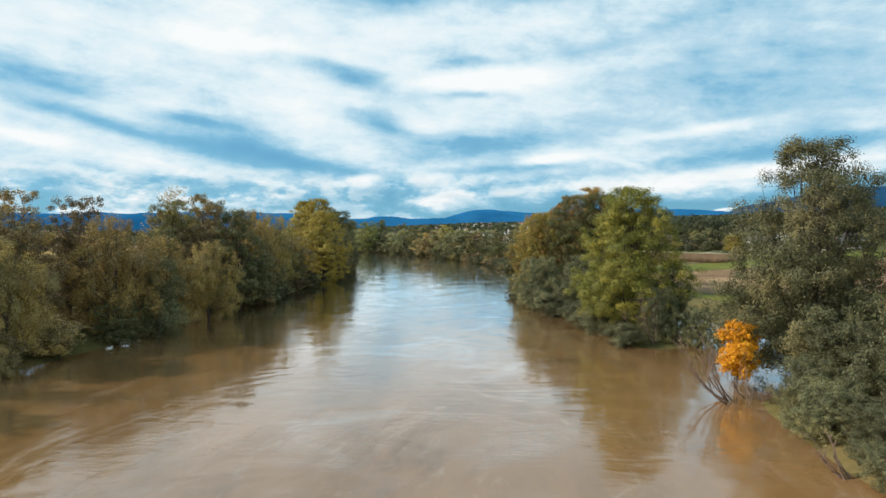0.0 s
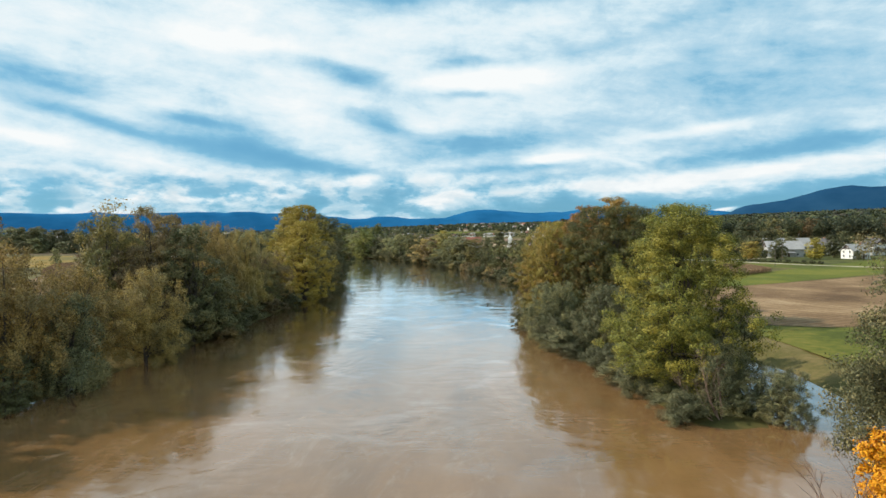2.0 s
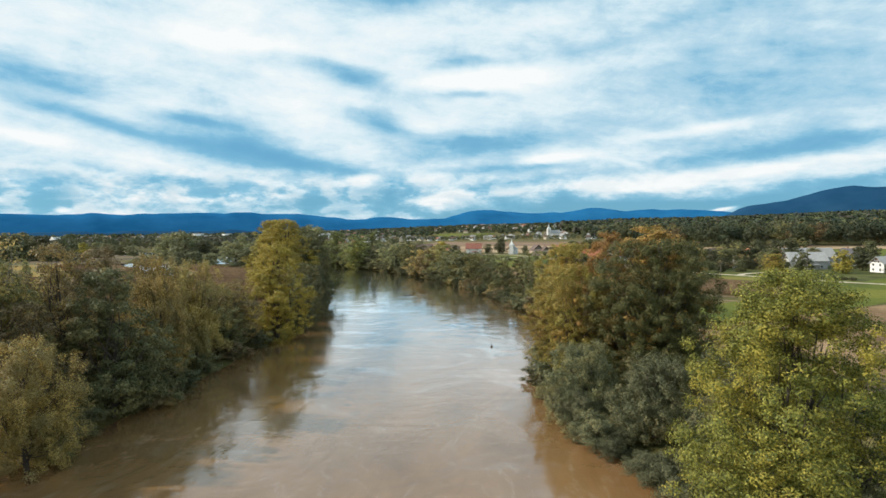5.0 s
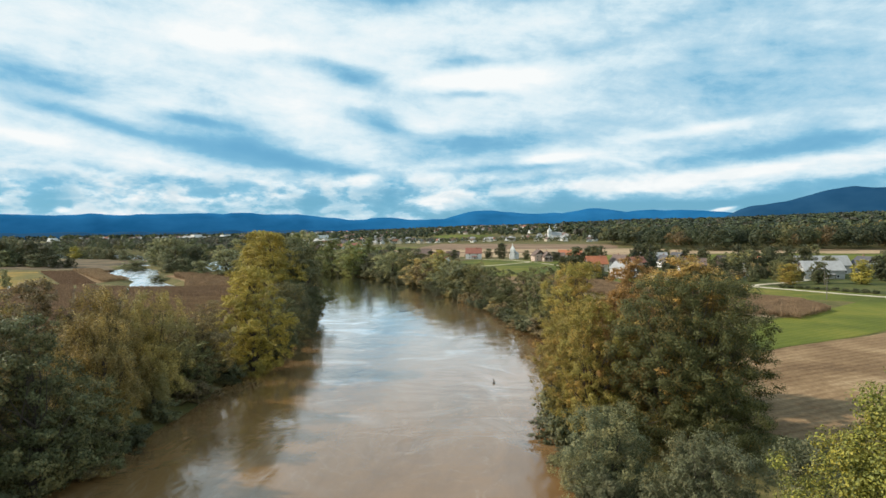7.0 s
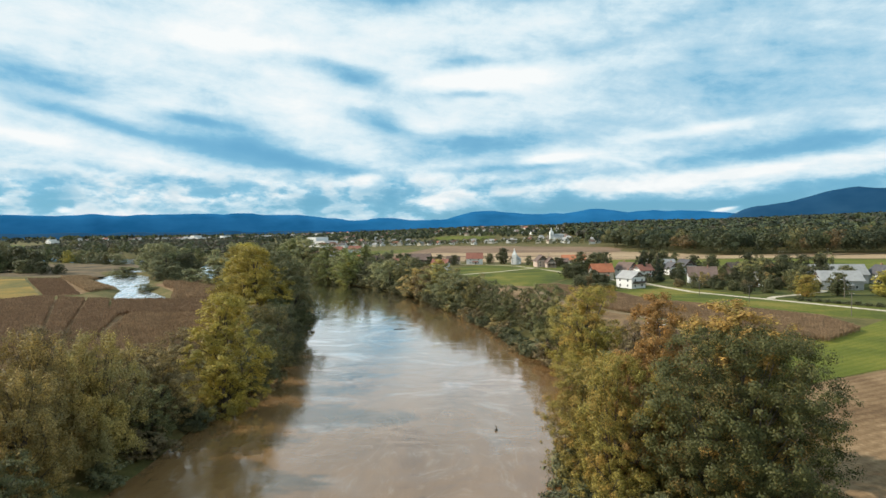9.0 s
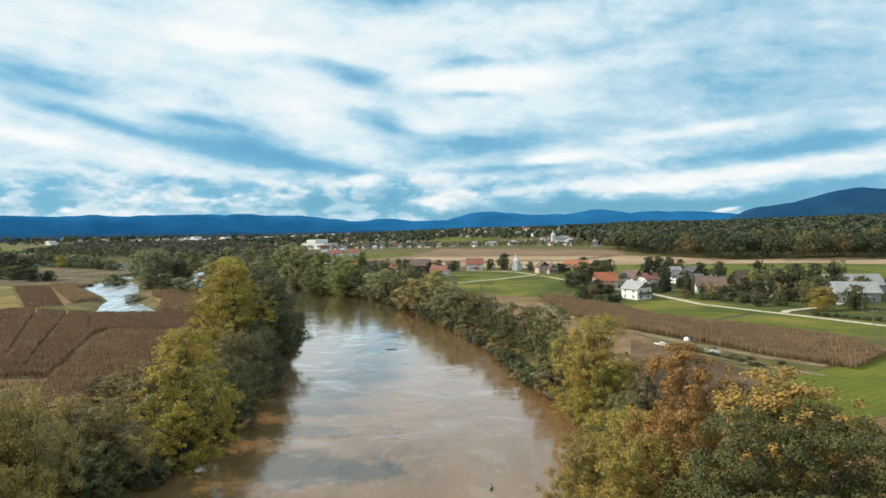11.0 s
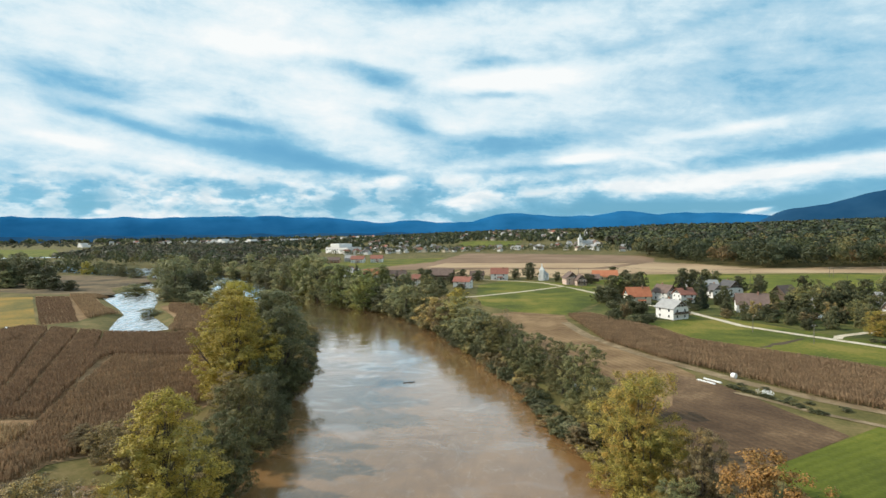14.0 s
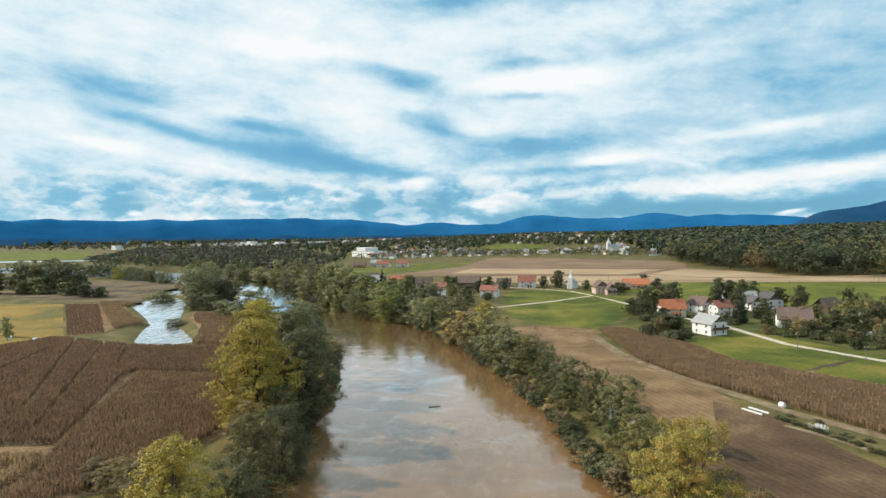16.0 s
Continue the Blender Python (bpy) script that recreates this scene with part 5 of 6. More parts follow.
def scatter(poly, step, seed, h0, h1, keep=1.0, wide=1.0):
    rng = np.random.RandomState(seed)
    xs, ys = [p[0] for p in poly], [p[1] for p in poly]
    gx, gy = np.meshgrid(np.arange(min(xs), max(xs), step), np.arange(min(ys), max(ys), step))
    px = gx.ravel() + rng.uniform(-0.5, 0.5, gx.size) * step
    py = gy.ravel() + rng.uniform(-0.5, 0.5, gx.size) * step
    ok = inside(px, py, poly) & (rng.rand(gx.size) < keep) & (away(px, py, RIVER) > 3)
    for clearing in CLEARINGS:
        ok &= ~inside(px, py, clearing)
    px, py = px[ok], py[ok]
    hs = rng.uniform(h0, h1, len(px))
    out = np.stack([px, py, hs, rng.uniform(0.42, 0.62, len(px)) * hs * wide, height(px, py)], 1)
    rng.shuffle(out)
    return out


DK, GR, OL, RU, BR = LEAF["wood_dark"], LEAF["wood_green"], LEAF["wood_olive"], LEAF["wood_rust"], LEAF["wood_brown"]
DEEP = [DK, GR, OL, GR, RU, DK, GR, DK]
WOODS = [GR, DK, GR, OL, GR, BR]
FRONT = [(207, 1150), (202, 960), (216, 806), (250, 728), (340, 712), (520, 690), (560, 760), (520, 800), (330, 800), (262, 860), (250, 960), (250, 1150)]
woods("forest", scatter(FRONT, 14, 1, 20, 31, 0.95, 1.35), DEEP, 2, 52, 0.42, "tall mixed trees at the forest's edge", 11)
woods("forest", scatter([(250, 1150), (250, 960), (262, 860), (330, 800), (520, 800), (560, 760), (760, 800), (800, 1100), (600, 1250), (300, 1250)], 15, 15, 18, 30, 0.95, 1.4), DEEP, 16, 20, 0.85, "dense mixed autumn forest on the slope", 6)
woods("forest", scatter([(230, 1250), (600, 1250), (800, 1100), (760, 800), (1100, 700), (2000, 1500), (2100, 2600), (900, 2700), (250, 2000)], 21, 3, 18, 26, 0.92, 1.9), [DK, GR, DK, GR, BR, DK], 4, 34, 1.9, "forested hillside behind the village")
woods("forest", scatter([(-500, 655), (-360, 690), (-330, 760), (-560, 900), (-640, 850), (-530, 720)], 15, 5, 14, 23, 0.9, 1.6), WOODS, 6, 18, 0.62, "belt of riverside woodland", 5)
woods("forest", scatter([(-760, 1010), (-560, 920), (-360, 780), (-300, 760), (-280, 900), (-340, 1150), (-500, 1400), (-800, 1900), (-1250, 1850)], 18, 7, 8, 12, 0.9, 2.3), [BR, GR, BR, DK, BR, DK], 8, 34, 1.3, "flat woodland towards the town")
woods("forest", scatter([(-500, 1500), (-380, 1250), (-260, 1300), (-150, 1600), (300, 1700), (700, 2500), (0, 2900), (-500, 2400), (-900, 1950)], 30, 9, 8, 13, 0.6, 2.0), [DK, GR], 10, 24, 2.6, "scattered trees and copses round the far village")
woods("copse", scatter([(-2900, 1950), (-900, 1950), (-520, 1800), (-350, 2300), (-350, 3000), (-2900, 3000)], 40, 31, 5, 8, 0.65, 2.4), [DK, BR], 32, 20, 2.6, "low hedges and trees round the town")
woods("copse", scatter([(-320, 1120), (-90, 1210), (60, 1255), (220, 1170), (280, 1330), (200, 1440), (-280, 1440)], 13, 21, 6, 10, 0.75, 1.6), [DK, GR, OL], 22, 34, 1.2, "garden trees of the far village")
woods("copse", scatter([(-620, 1900), (-250, 1650), (300, 1750), (450, 2450), (-120, 2550), (-520, 2400)], 26, 23, 8, 12, 0.7, 2.0), [DK, GR], 24, 24, 2.2, "trees between the houses on the far slope")
woods("forest", scatter([(-3300, 3400), (-2800, 2950), (-900, 3050), (0, 3100), (900, 2700), (1500, 2600), (1500, 3700), (-3000, 3800)], 52, 11, 9, 16, 0.8, 3.2), [DK, GR], 12, 18, 4.6, "far wooded plain under the mountains")
woods("forest", scatter([(-900, 420), (-520, 470), (-520, 600), (-640, 640), (-1500, 640), (-1500, 420)], 14, 13, 12, 19, 0.7, 1.6), WOODS, 14, 18, 0.62, "wood beyond the flooded fields", 5)


# ---- maize ----
def maize(name, polys, gaps, seed, spacing, along_rows, turn, label, tall=2.3, leaves=3, broad=1.0):
    """Dry standing maize in drill rows: leaning stalks with hanging leaves."""
    rng = np.random.RandomState(seed)
    allp = [p for poly in polys for p in poly]
    cx, cy = np.mean([p[0] for p in allp]), np.mean([p[1] for p in allp])
    rad = max(math.hypot(p[0] - cx, p[1] - cy) for p in allp)
    u, v = np.meshgrid(np.arange(-rad, rad, spacing), np.arange(-rad, rad, along_rows))
    u, v = u.ravel() + rng.normal(size=u.size) * 0.26, v.ravel() + rng.uniform(-0.4, 0.4, u.size) * along_rows
    c, s = math.cos(radians(turn)), math.sin(radians(turn))
    x, y = cx + u * c - v * s, cy + u * s + v * c
    ok = np.zeros(x.shape, bool)
    for poly in polys:
        ok |= inside(x, y, poly)
    for (x0, y0, x1, y1, wid) in gaps:
        ok &= away(x, y, [(x0, y0), (x1, y1), (x0 + 0.01, y0 + 0.01)]) > wid / 2
    ok &= rng.rand(x.size) > 0.04
    x, y = x[ok], y[ok]
    n = len(x)
    z = height(x, y)
    h = tall * rng.uniform(0.95, 1.04, n)
    verts, quads = [], []
    for k in range(leaves):
        a = rng.rand(n) * 6.28
        dx, dy = np.cos(a), np.sin(a)
        lean = rng.normal(size=(n, 2)) * 0.14
        wid = rng.uniform(0.15, 0.34, n) * broad
        top = h * (1.0, 0.88, 0.72, 0.95)[k]
        bx, by = x + rng.normal(size=n) * 0.08, y + rng.normal(size=n) * 0.08
        foot = z + (h * rng.uniform(0.15, 0.6, n) if k else 0.0)
        p0 = np.stack([bx - dx * wid * 0.22, by - dy * wid * 0.22, foot], 1)
        p1 = np.stack([bx + dx * wid * 0.22, by + dy * wid * 0.22, foot], 1)
        p2 = np.stack([bx + dx * wid + lean[:, 0], by + dy * wid + lean[:, 1], z + top * 0.86], 1)
        p3 = np.stack([bx - dx * wid * 0.6 + lean[:, 0], by - dy * wid * 0.6 + lean[:, 1], z + top], 1)
        verts.append(np.stack([p0, p1, p2, p3], 1).reshape(-1, 3))
    v = np.concatenate(verts)
    ob = new(name, fast_mesh(name, v, np.arange(len(v)).reshape(-1, 4), M["maize"]))
    return tagged(ob, label, "maize", kind="stuff")


maize("maize_field", [[(29, 381), (40, 384), (50, 362), (60, 345), (66, 318), (80, 303), (96, 286), (108, 270), (106, 248), (88, 232), (75, 246), (59, 274), (49, 288), (36, 317)]], [], 1, 0.62, 0.30, 37, "standing dry brown maize in a long strip", 1.95, 4, 0.36)
maize("maize_field", [[(-63, 150), (-64, 172), (-77, 174), (-80, 197), (-69, 207), (-72, 240), (-79, 279.5), (-125, 279.5), (-111.3, 247), (-97.3, 215), (-90, 203), (-85, 150)]], [], 2, 0.78, 0.4, 25, "standing dry brown maize beside the river trees", 2.3, 3, 0.7)
maize("maize_field", [[(-129, 277), (-114, 247), (-101, 220), (-135, 214), (-182, 262), (-212, 312), (-205, 336), (-158, 322), (-135, 322), (-96, 326), (-85, 283), (-128, 283)]],
      [(-128, 240, -196, 338, 1.6), (-168, 262, -186, 312, 2.0), (-112, 226, -176, 330, 1.4), (-140, 290, -160, 322, 1.3)], 3, 0.84, 0.45, 27, "standing dry brown maize with tractor lanes", 2.3, 3, 0.75)
maize("maize_field", [[(-95, 212), (-93, 200), (-88, 150), (-130, 170), (-135, 208)], ], [(-100, 205, -140, 190, 6.0)], 4, 0.82, 0.42, 25, "standing dry brown maize with a trampled patch", 2.3, 3, 0.7)
maize("maize_field", [[(-143, 341), (-138, 331), (-98, 330), (-126, 392), (-158, 414), (-188, 416), (-176, 394), (-160, 376)]], [], 5, 1.0, 0.7, 20, "dry maize at the edge of the flood pool")
maize("maize_field", [[(-304, 455), (-282, 457), (-197, 355), (-208, 345)]], [], 6, 1.5, 0.34, 41.6, "cut dry maize left in pale rows", 1.1, 3, 0.8)


maize("maize_field", [[(-289, 466), (-262, 468), (-256, 444), (-214, 398), (-198, 386), (-199, 364)]], [], 7, 0.9, 0.6, 42, "dry brown maize running into the flood pool", 1.9)


# ---- buildings ----
def gable_walls(L, W, H, R):
    g = Geo()
    l, w = L / 2, W / 2
    g.add([(-l, -w, -0.5), (l, -w, -0.5), (l, w, -0.5), (-l, w, -0.5), (-l, -w, H), (l, -w, H), (l, w, H), (-l, w, H), (-l, 0, H + R), (l, 0, H + R)],
          [(0, 1, 5, 4), (2, 3, 7, 6), (1, 2, 6, 9, 5), (3, 0, 4, 8, 7), (3, 2, 1, 0), (4, 5, 9, 8), (6, 7, 8, 9)])
    return g


def roof_slabs(L, W, H, R, over=0.6, t=0.22):
    g = Geo()
    l, w = L / 2 + over, W / 2
    k = R / w
    e = w + over
    for s in (-1, 1):
        a = [(-l, s * e, H - over * k), (l, s * e, H - over * k), (l, 0, H + R), (-l, 0, H + R)]
        low = [(x, y, z + 0.03) for x, y, z in a]
        top = [(x, y, z + 0.03 + t) for x, y, z in a]
        g.add(low + top, [(0, 1, 2, 3), (7, 6, 5, 4), (0, 4, 5, 1), (1, 5, 6, 2), (2, 6, 7, 3), (3, 7, 4, 0)])
    return g


def window_part(parent, x, y, z, face, w=1.1, h=1.3, shutters=False):
    """A window: white frame proud of the wall with a dark pane in it. face: x, -x, y or -y."""
    turn = {"-y": 0, "x": 90, "y": 180, "-x": 270}[face]
    key = ("window", w, h)
    if key not in SHARED:
        g = Geo()
        f = 0.10
        g.box(-w / 2, w / 2, -0.05, 0.05, -h / 2, -h / 2 + f)
        g.box(-w / 2, w / 2, -0.05, 0.05, h / 2 - f, h / 2)
        g.box(-w / 2, -w / 2 + f, -0.05, 0.05, -h / 2 + f, h / 2 - f)
        g.box(w / 2 - f, w / 2, -0.05, 0.05, -h / 2 + f, h / 2 - f)
        p = Geo()
        p.box(-w / 2 + f, w / 2 - f, -0.03, 0.03, -h / 2 + f, h / 2 - f)
        SHARED[key] = (g.mesh("window", M["plaster"]), p.mesh("pane", M["glass"]))
    win = part("window", SHARED[key][0], parent, "", pose(x, y, z, 0, 0, turn))
    part("pane", SHARED[key][1], win, "dark glass pane")


SHARED = {}


def house(x, y, turn, L, W, H, R, wall, roof, label, storeys=2, balcony=False, chimney=True, door=True, name="house", windows=True, group="village houses", z=1.4):
    L, W = L * 0.8, W * 0.86
    ob = empty(name, pose(x, y, z, 0, 0, turn))
    part("wall", gable_walls(L, W, H, R).mesh("wall", M[wall]), ob)
    rf = part("roof", roof_slabs(L, W, H, R).mesh("roof", ROOF[roof]), ob)
    if chimney:
        g = Geo()
        g.box(L * 0.18, L * 0.18 + 0.6, -0.9, -0.3, H + R * 0.6, H + R + 0.9)
        g.box(L * 0.18 - 0.08, L * 0.18 + 0.68, -0.98, -0.22, H + R + 0.9, H + R + 1.02)
        part("chimney", g.mesh("chimney", M["brick"]), rf, "brick chimney")
    if windows:
        n = max(2, int(L / 4.6))
        for st in range(storeys):
            zz = 1.5 + st * (H / storeys)
            for i in range(n):
                xx = -L / 2 + L * (i + 0.5) / n
                window_part(ob, xx, -W / 2 - 0.04, zz, "-y")
                window_part(ob, xx, W / 2 + 0.04, zz, "y")
            for yy in (-W * 0.25, W * 0.25):
                window_part(ob, -L / 2 - 0.04, yy, zz, "-x")
                window_part(ob, L / 2 + 0.04, yy, zz, "x")
        if R > 2.2:
            for yy in (-0.9, 0.9):
                window_part(ob, -L / 2 - 0.04, yy, H + R * 0.32, "-x")
                window_part(ob, L / 2 + 0.04, yy, H + R * 0.32, "x")
    if door:
        g = Geo()
        g.box(L * 0.5 * 0.1, L * 0.05 + 1.1, -W / 2 - 0.06, -W / 2 + 0.02, 0, 2.1)
        part("door", g.mesh("door", M["wood"]), ob, "dark wooden door")
    if R > 2.9 and windows:
        for side in (-1, 1):
            g = Geo()
            xx = side * (L / 2 + 0.03)
            yy, zz = W / 2 * 0.80, H + R * 0.20
            g.add([(xx - 0.03, -yy, zz), (xx - 0.03, yy, zz), (xx - 0.03, 0, H + R * 0.97), (xx + 0.03, -yy, zz), (xx + 0.03, yy, zz), (xx + 0.03, 0, H + R * 0.97)],
                  [(0, 2, 1), (3, 4, 5), (0, 1, 4, 3), (1, 2, 5, 4), (2, 0, 3, 5)])
            part("gable_board", g.mesh("gable_board", M["wood"]), ob, "dark weathered boarding in the gable")
    if door:
        g = Geo()
        g.add([(-L * 0.12, -W / 2 - 1.9, 2.35), (L * 0.24, -W / 2 - 1.9, 2.35), (L * 0.24, -W / 2, 2.85), (-L * 0.12, -W / 2, 2.85), (-L * 0.12, -W / 2 - 1.9, 2.5), (L * 0.24, -W / 2 - 1.9, 2.5), (L * 0.24, -W / 2, 3.0), (-L * 0.12, -W / 2, 3.0)],
              [(3, 2, 1, 0), (4, 5, 6, 7), (0, 1, 5, 4), (1, 2, 6, 5), (2, 3, 7, 6), (3, 0, 4, 7)])
        porch = part("porch_roof", g.mesh("porch_roof", ROOF[roof]), ob)
        for xx in (-L * 0.10, L * 0.22):
            g = Geo()
            g.box(xx - 0.07, xx + 0.07, -W / 2 - 1.8, -W / 2 - 1.66, 0, 2.38)
            part("porch_post", g.mesh("porch_post", M["wood"]), porch)
    if balcony:
        for s in (-1,):
            g = Geo()
            zb = H * 0.52
            g.box(-L / 2 - 1.2, -L / 2 + 0.02, -W / 2, W / 2, zb - 0.15, zb)
            part("balcony", g.mesh("balcony", M["wood"]), ob, "dark wooden balcony")
            g = Geo()
            g.box(-L / 2 - 1.2, -L / 2 - 1.12, -W / 2, W / 2, zb + 0.25, zb + 1.0)
            for k in range(7):
                yy = -W / 2 + W * k / 6
                g.box(-L / 2 - 1.2, -L / 2 - 1.1, yy - 0.05, yy + 0.05, zb, zb + 1.05)
            part("railing", g.mesh("railing", M["wood"]), ob, "dark wooden balcony railing")
    return tagged(ob, label, "house", group)


house(75, 377.5, 121, 13, 10.5, 5.2, 3.2, "plaster", "grey", "white two-storey house with grey roof and wooden balcony", balcony=True)
house(71, 430, 8, 15, 10, 4.8, 4.2, "cream", "orange", "cream house with bright orange tiled roof")
house(90, 448, 125, 13, 10, 5.0, 3.8, "plaster", "brown", "white house with brown tiled roof")
house(97, 436, 20, 11, 9, 5.0, 3.0, "plaster", "red", "white house with dull red roof")
house(119, 476, 5, 22, 11, 5.0, 4.0, "grey_wall", "grey", "long grey barn with pale roof", windows=False, chimney=False)
house(118, 400, -14, 17, 12, 4.2, 4.6, "plaster", "brown", "white house under a large brown roof", 1)
house(133, 470, 100, 16, 11, 4.6, 4.6, "plaster", "dark", "white house with dark steep gable")
house(122, 462, 100, 12, 9, 4.2, 3.6, "plaster", "dark", "white house with dark gable roof")
house(156, 452, 30, 14, 10, 4.0, 4.0, "wood", "brown", "wooden barn with rusty brown roof", windows=False, chimney=False, name="barn")
house(166, 425, 85, 13, 10, 4.6, 4.0, "brick", "orange", "house with bright orange roof", 2)
house(157, 418, 15, 9, 6, 3.0, 1.8, "grey_wall", "grey", "low grey shed behind the house", 1, chimney=False, windows=False, name="shed")
house(168, 366, -8, 22, 13, 4.6, 4.0, "grey_wall", "grey", "long farm building with pale grey roof", 1, chimney=False)
house(186, 398, -5, 32, 13, 5.0, 4.6, "grey_wall", "grey", "large barn with pale grey roof", 1, chimney=False, name="barn")
house(206, 392, 95, 14, 11, 5.4, 4.0, "plaster", "dark", "white house with dark gable roof", balcony=True)
house(226, 380, 95, 14, 11, 5.4, 4.0, "plaster", "dark", "white house with dark gable roof and balcony", balcony=True)
house(240, 350, 80, 14, 11, 5.4, 3.8, "plaster", "grey", "white house with grey roof", balcony=True)
house(190, 338, 10, 12, 9, 4.4, 3.0, "plaster", "grey", "white house with weathered grey roof")
house(48, 548, 100, 14, 11, 5.0, 4.2, "pink", "brown", "pale pink house with brown roof")
house(54, 540, 100, 11, 8, 4.2, 3.6, "pink", "brown", "pink gabled house with wooden balcony", balcony=True)
house(80, 592, -4, 24, 11, 3.6, 3.8, "cream", "orange", "low barn with bright orange roof", 1, chimney=False, name="barn")
house(68, 574, -10, 12, 8, 3.0, 2.6, "wood", "brown", "wooden farm shed with brown roof", 1, chimney=False, windows=False, name="shed")
house(-5, 592, -2, 17, 11, 5.4, 4.4, "plaster", "red", "white house with red-brown roof and gable", balcony=True)
house(-30, 521, -14, 15, 10, 5.0, 3.0, "plaster", "red", "white two-storey house with red roof")
house(-24, 600, 0, 14, 9, 3.4, 3.4, "cream", "brown", "house with low brown roof", 1)
house(-52, 590, -5, 22, 12, 4.6, 5.0, "wood", "brown", "wooden barn with large dark brown roof", 1, chimney=False, windows=False, name="barn")
house(-62, 598, 85, 14, 10, 4.8, 4.2, "plaster", "brown", "white house with brown roof")
house(-88, 582, 6, 16, 10, 4.6, 4.2, "cream", "brown", "cream house with brown roof and gable")
house(-72, 560, 5, 13, 9, 3.8, 3.0, "cream", "red", "cream house with worn red roof")
house(-64, 505, 15, 11, 8, 3.0, 2.4, "grey_wall", "grey", "low shed with pale metal roof", 1, chimney=False, windows=False, name="shed")
house(-58, 470, 15, 10, 8, 3.0, 2.6, "cream", "brown", "small cream cottage with brown roof", 1)
house(-80, 478, 0, 9, 8, 3.0, 3.0, "cream", "brown", "small cottage with mossy brown roof", 1)
house(-116, 608, 4, 16, 10, 4.2, 3.8, "cream", "orange", "house with orange-brown roof")
house(-138, 622, -10, 17, 10, 4.4, 3.6, "plaster", "grey", "house with pale grey-green roof")
house(-150, 650, 10, 14, 10, 4.4, 3.6, "plaster", "brown", "white house with brown roof")
house(-196, 872, 0, 22, 12, 5.0, 4.2, "plaster", "red", "house with red roof at the village edge")
house(-172, 880, 5, 20, 12, 5.4, 4.2, "plaster", "red", "house with bright red roof at the village edge")
house(-228, 868, 10, 20, 12, 4.0, 3.8, "brick", "brown", "low house with brown roof")
house(-215, 905, 0, 18, 12, 5.0, 4.0, "grey_wall", "grey", "grey house at the village edge")


def chapel(x, y, turn, s, label, z=1.4):
    ob = empty("chapel", pose(x, y, z, 0, 0, turn) @ Matrix.Scale(s, 4))
    g = Geo()
    g.box(-1.5, 1.5, -1.5, 1.5, -0.5, 7.0)
    g.box(-1.65, 1.65, -1.65, 1.65, 7.0, 7.25)
    part("tower", g.mesh("tower", M["plaster"]), ob, "white square bell tower")
    g = Geo()
    g.add([(-1.7, -1.7, 7.25), (1.7, -1.7, 7.25), (1.7, 1.7, 7.25), (-1.7, 1.7, 7.25), (-0.5, -0.5, 9.6), (0.5, -0.5, 9.6), (0.5, 0.5, 9.6), (-0.5, 0.5, 9.6), (0, 0, 12.6)],
          [(0, 1, 5, 4), (1, 2, 6, 5), (2, 3, 7, 6), (3, 0, 4, 7), (4, 5, 8), (5, 6, 8), (6, 7, 8), (7, 4, 8), (3, 2, 1, 0)])
    part("spire", g.mesh("spire", M["plaster"]), ob, "pale pointed spire")
    nave = gable_walls(8.5, 5.5, 3.8, 2.4)
    part("nave", nave.mesh("nave", M["plaster"]), ob, "", pose(5.5, 0, 0))
    part("roof", roof_slabs(8.5, 5.5, 3.8, 2.4, 0.3).mesh("roof", ROOF["grey"]), ob, "", pose(5.5, 0, 0))
    for xx in (3.5, 5.6, 7.7):
        window_part(ob, xx, -2.79, 2.2, "-y", 0.7, 1.5)
    window_part(ob, 0, -1.54, 5.4, "-y", 0.7, 1.4)
    return tagged(ob, label, "chapel")


chapel(29, 582, 74, 1.15, "small white chapel with pointed bell tower")
chapel(150, 1330, 10, 2.4, "large white village church with tall tower", 6.0)


def factory(x, y, z, s=1.0, turn=-38):
    ob = empty("factory", pose(x, y, z, 0, 0, turn) @ Matrix.Scale(s, 4))
    g = Geo()
    g.box(-40, 40, -18, 18, -2, 11)
    part("wall", g.mesh("wall", M["plaster"]), ob, "white cladding")
    g = Geo()
    g.box(-20, 12, -19, 14, 11, 19)
    part("tower", g.mesh("tower", M["plaster"]), ob, "taller white block")
    g = Geo()
    g.box(-40.5, 40.5, -18.5, 18.5, 11, 11.5)
    part("roof", g.mesh("roof", M["steel"]), ob)
    for i in range(8):
        window_part(ob, -34 + i * 9.6, -18.05, 6, "-y", 5.0, 2.0)
    tagged(ob, "large white factory hall with flat roof", "factory")


factory(-318, 1235, 3, 0.9)
for x, y, k in ((-1150, 2420, 1.0), (-1020, 2400, 0.9), (-860, 2430, 0.9), (-700, 2400, 0.7), (-1420, 1960, 0.7)):
    factory(x, y, 2, k)

# the far village on its slope, and the town on the plain
rng = random.Random(5)
FAR = []
for roof, wall in (("red", "plaster"), ("brown", "plaster"), ("grey", "plaster"), ("brown", "cream"), ("dark", "plaster"), ("grey", "cream")):
    hs = house(-170 + 30 * len(FAR), 1260 + 31 * len(FAR), 40 * len(FAR), 13, 10, 5.2, 3.8, wall, roof, "distant village house with pitched roof", 2, door=False, windows=False, group="far village", z=1.0)
    for dx in (-3.5, 3.5):
        window_part(hs, dx * 0.8, -4.34, 3.6, "-y", 1.6, 1.6)
    FAR.append(hs)


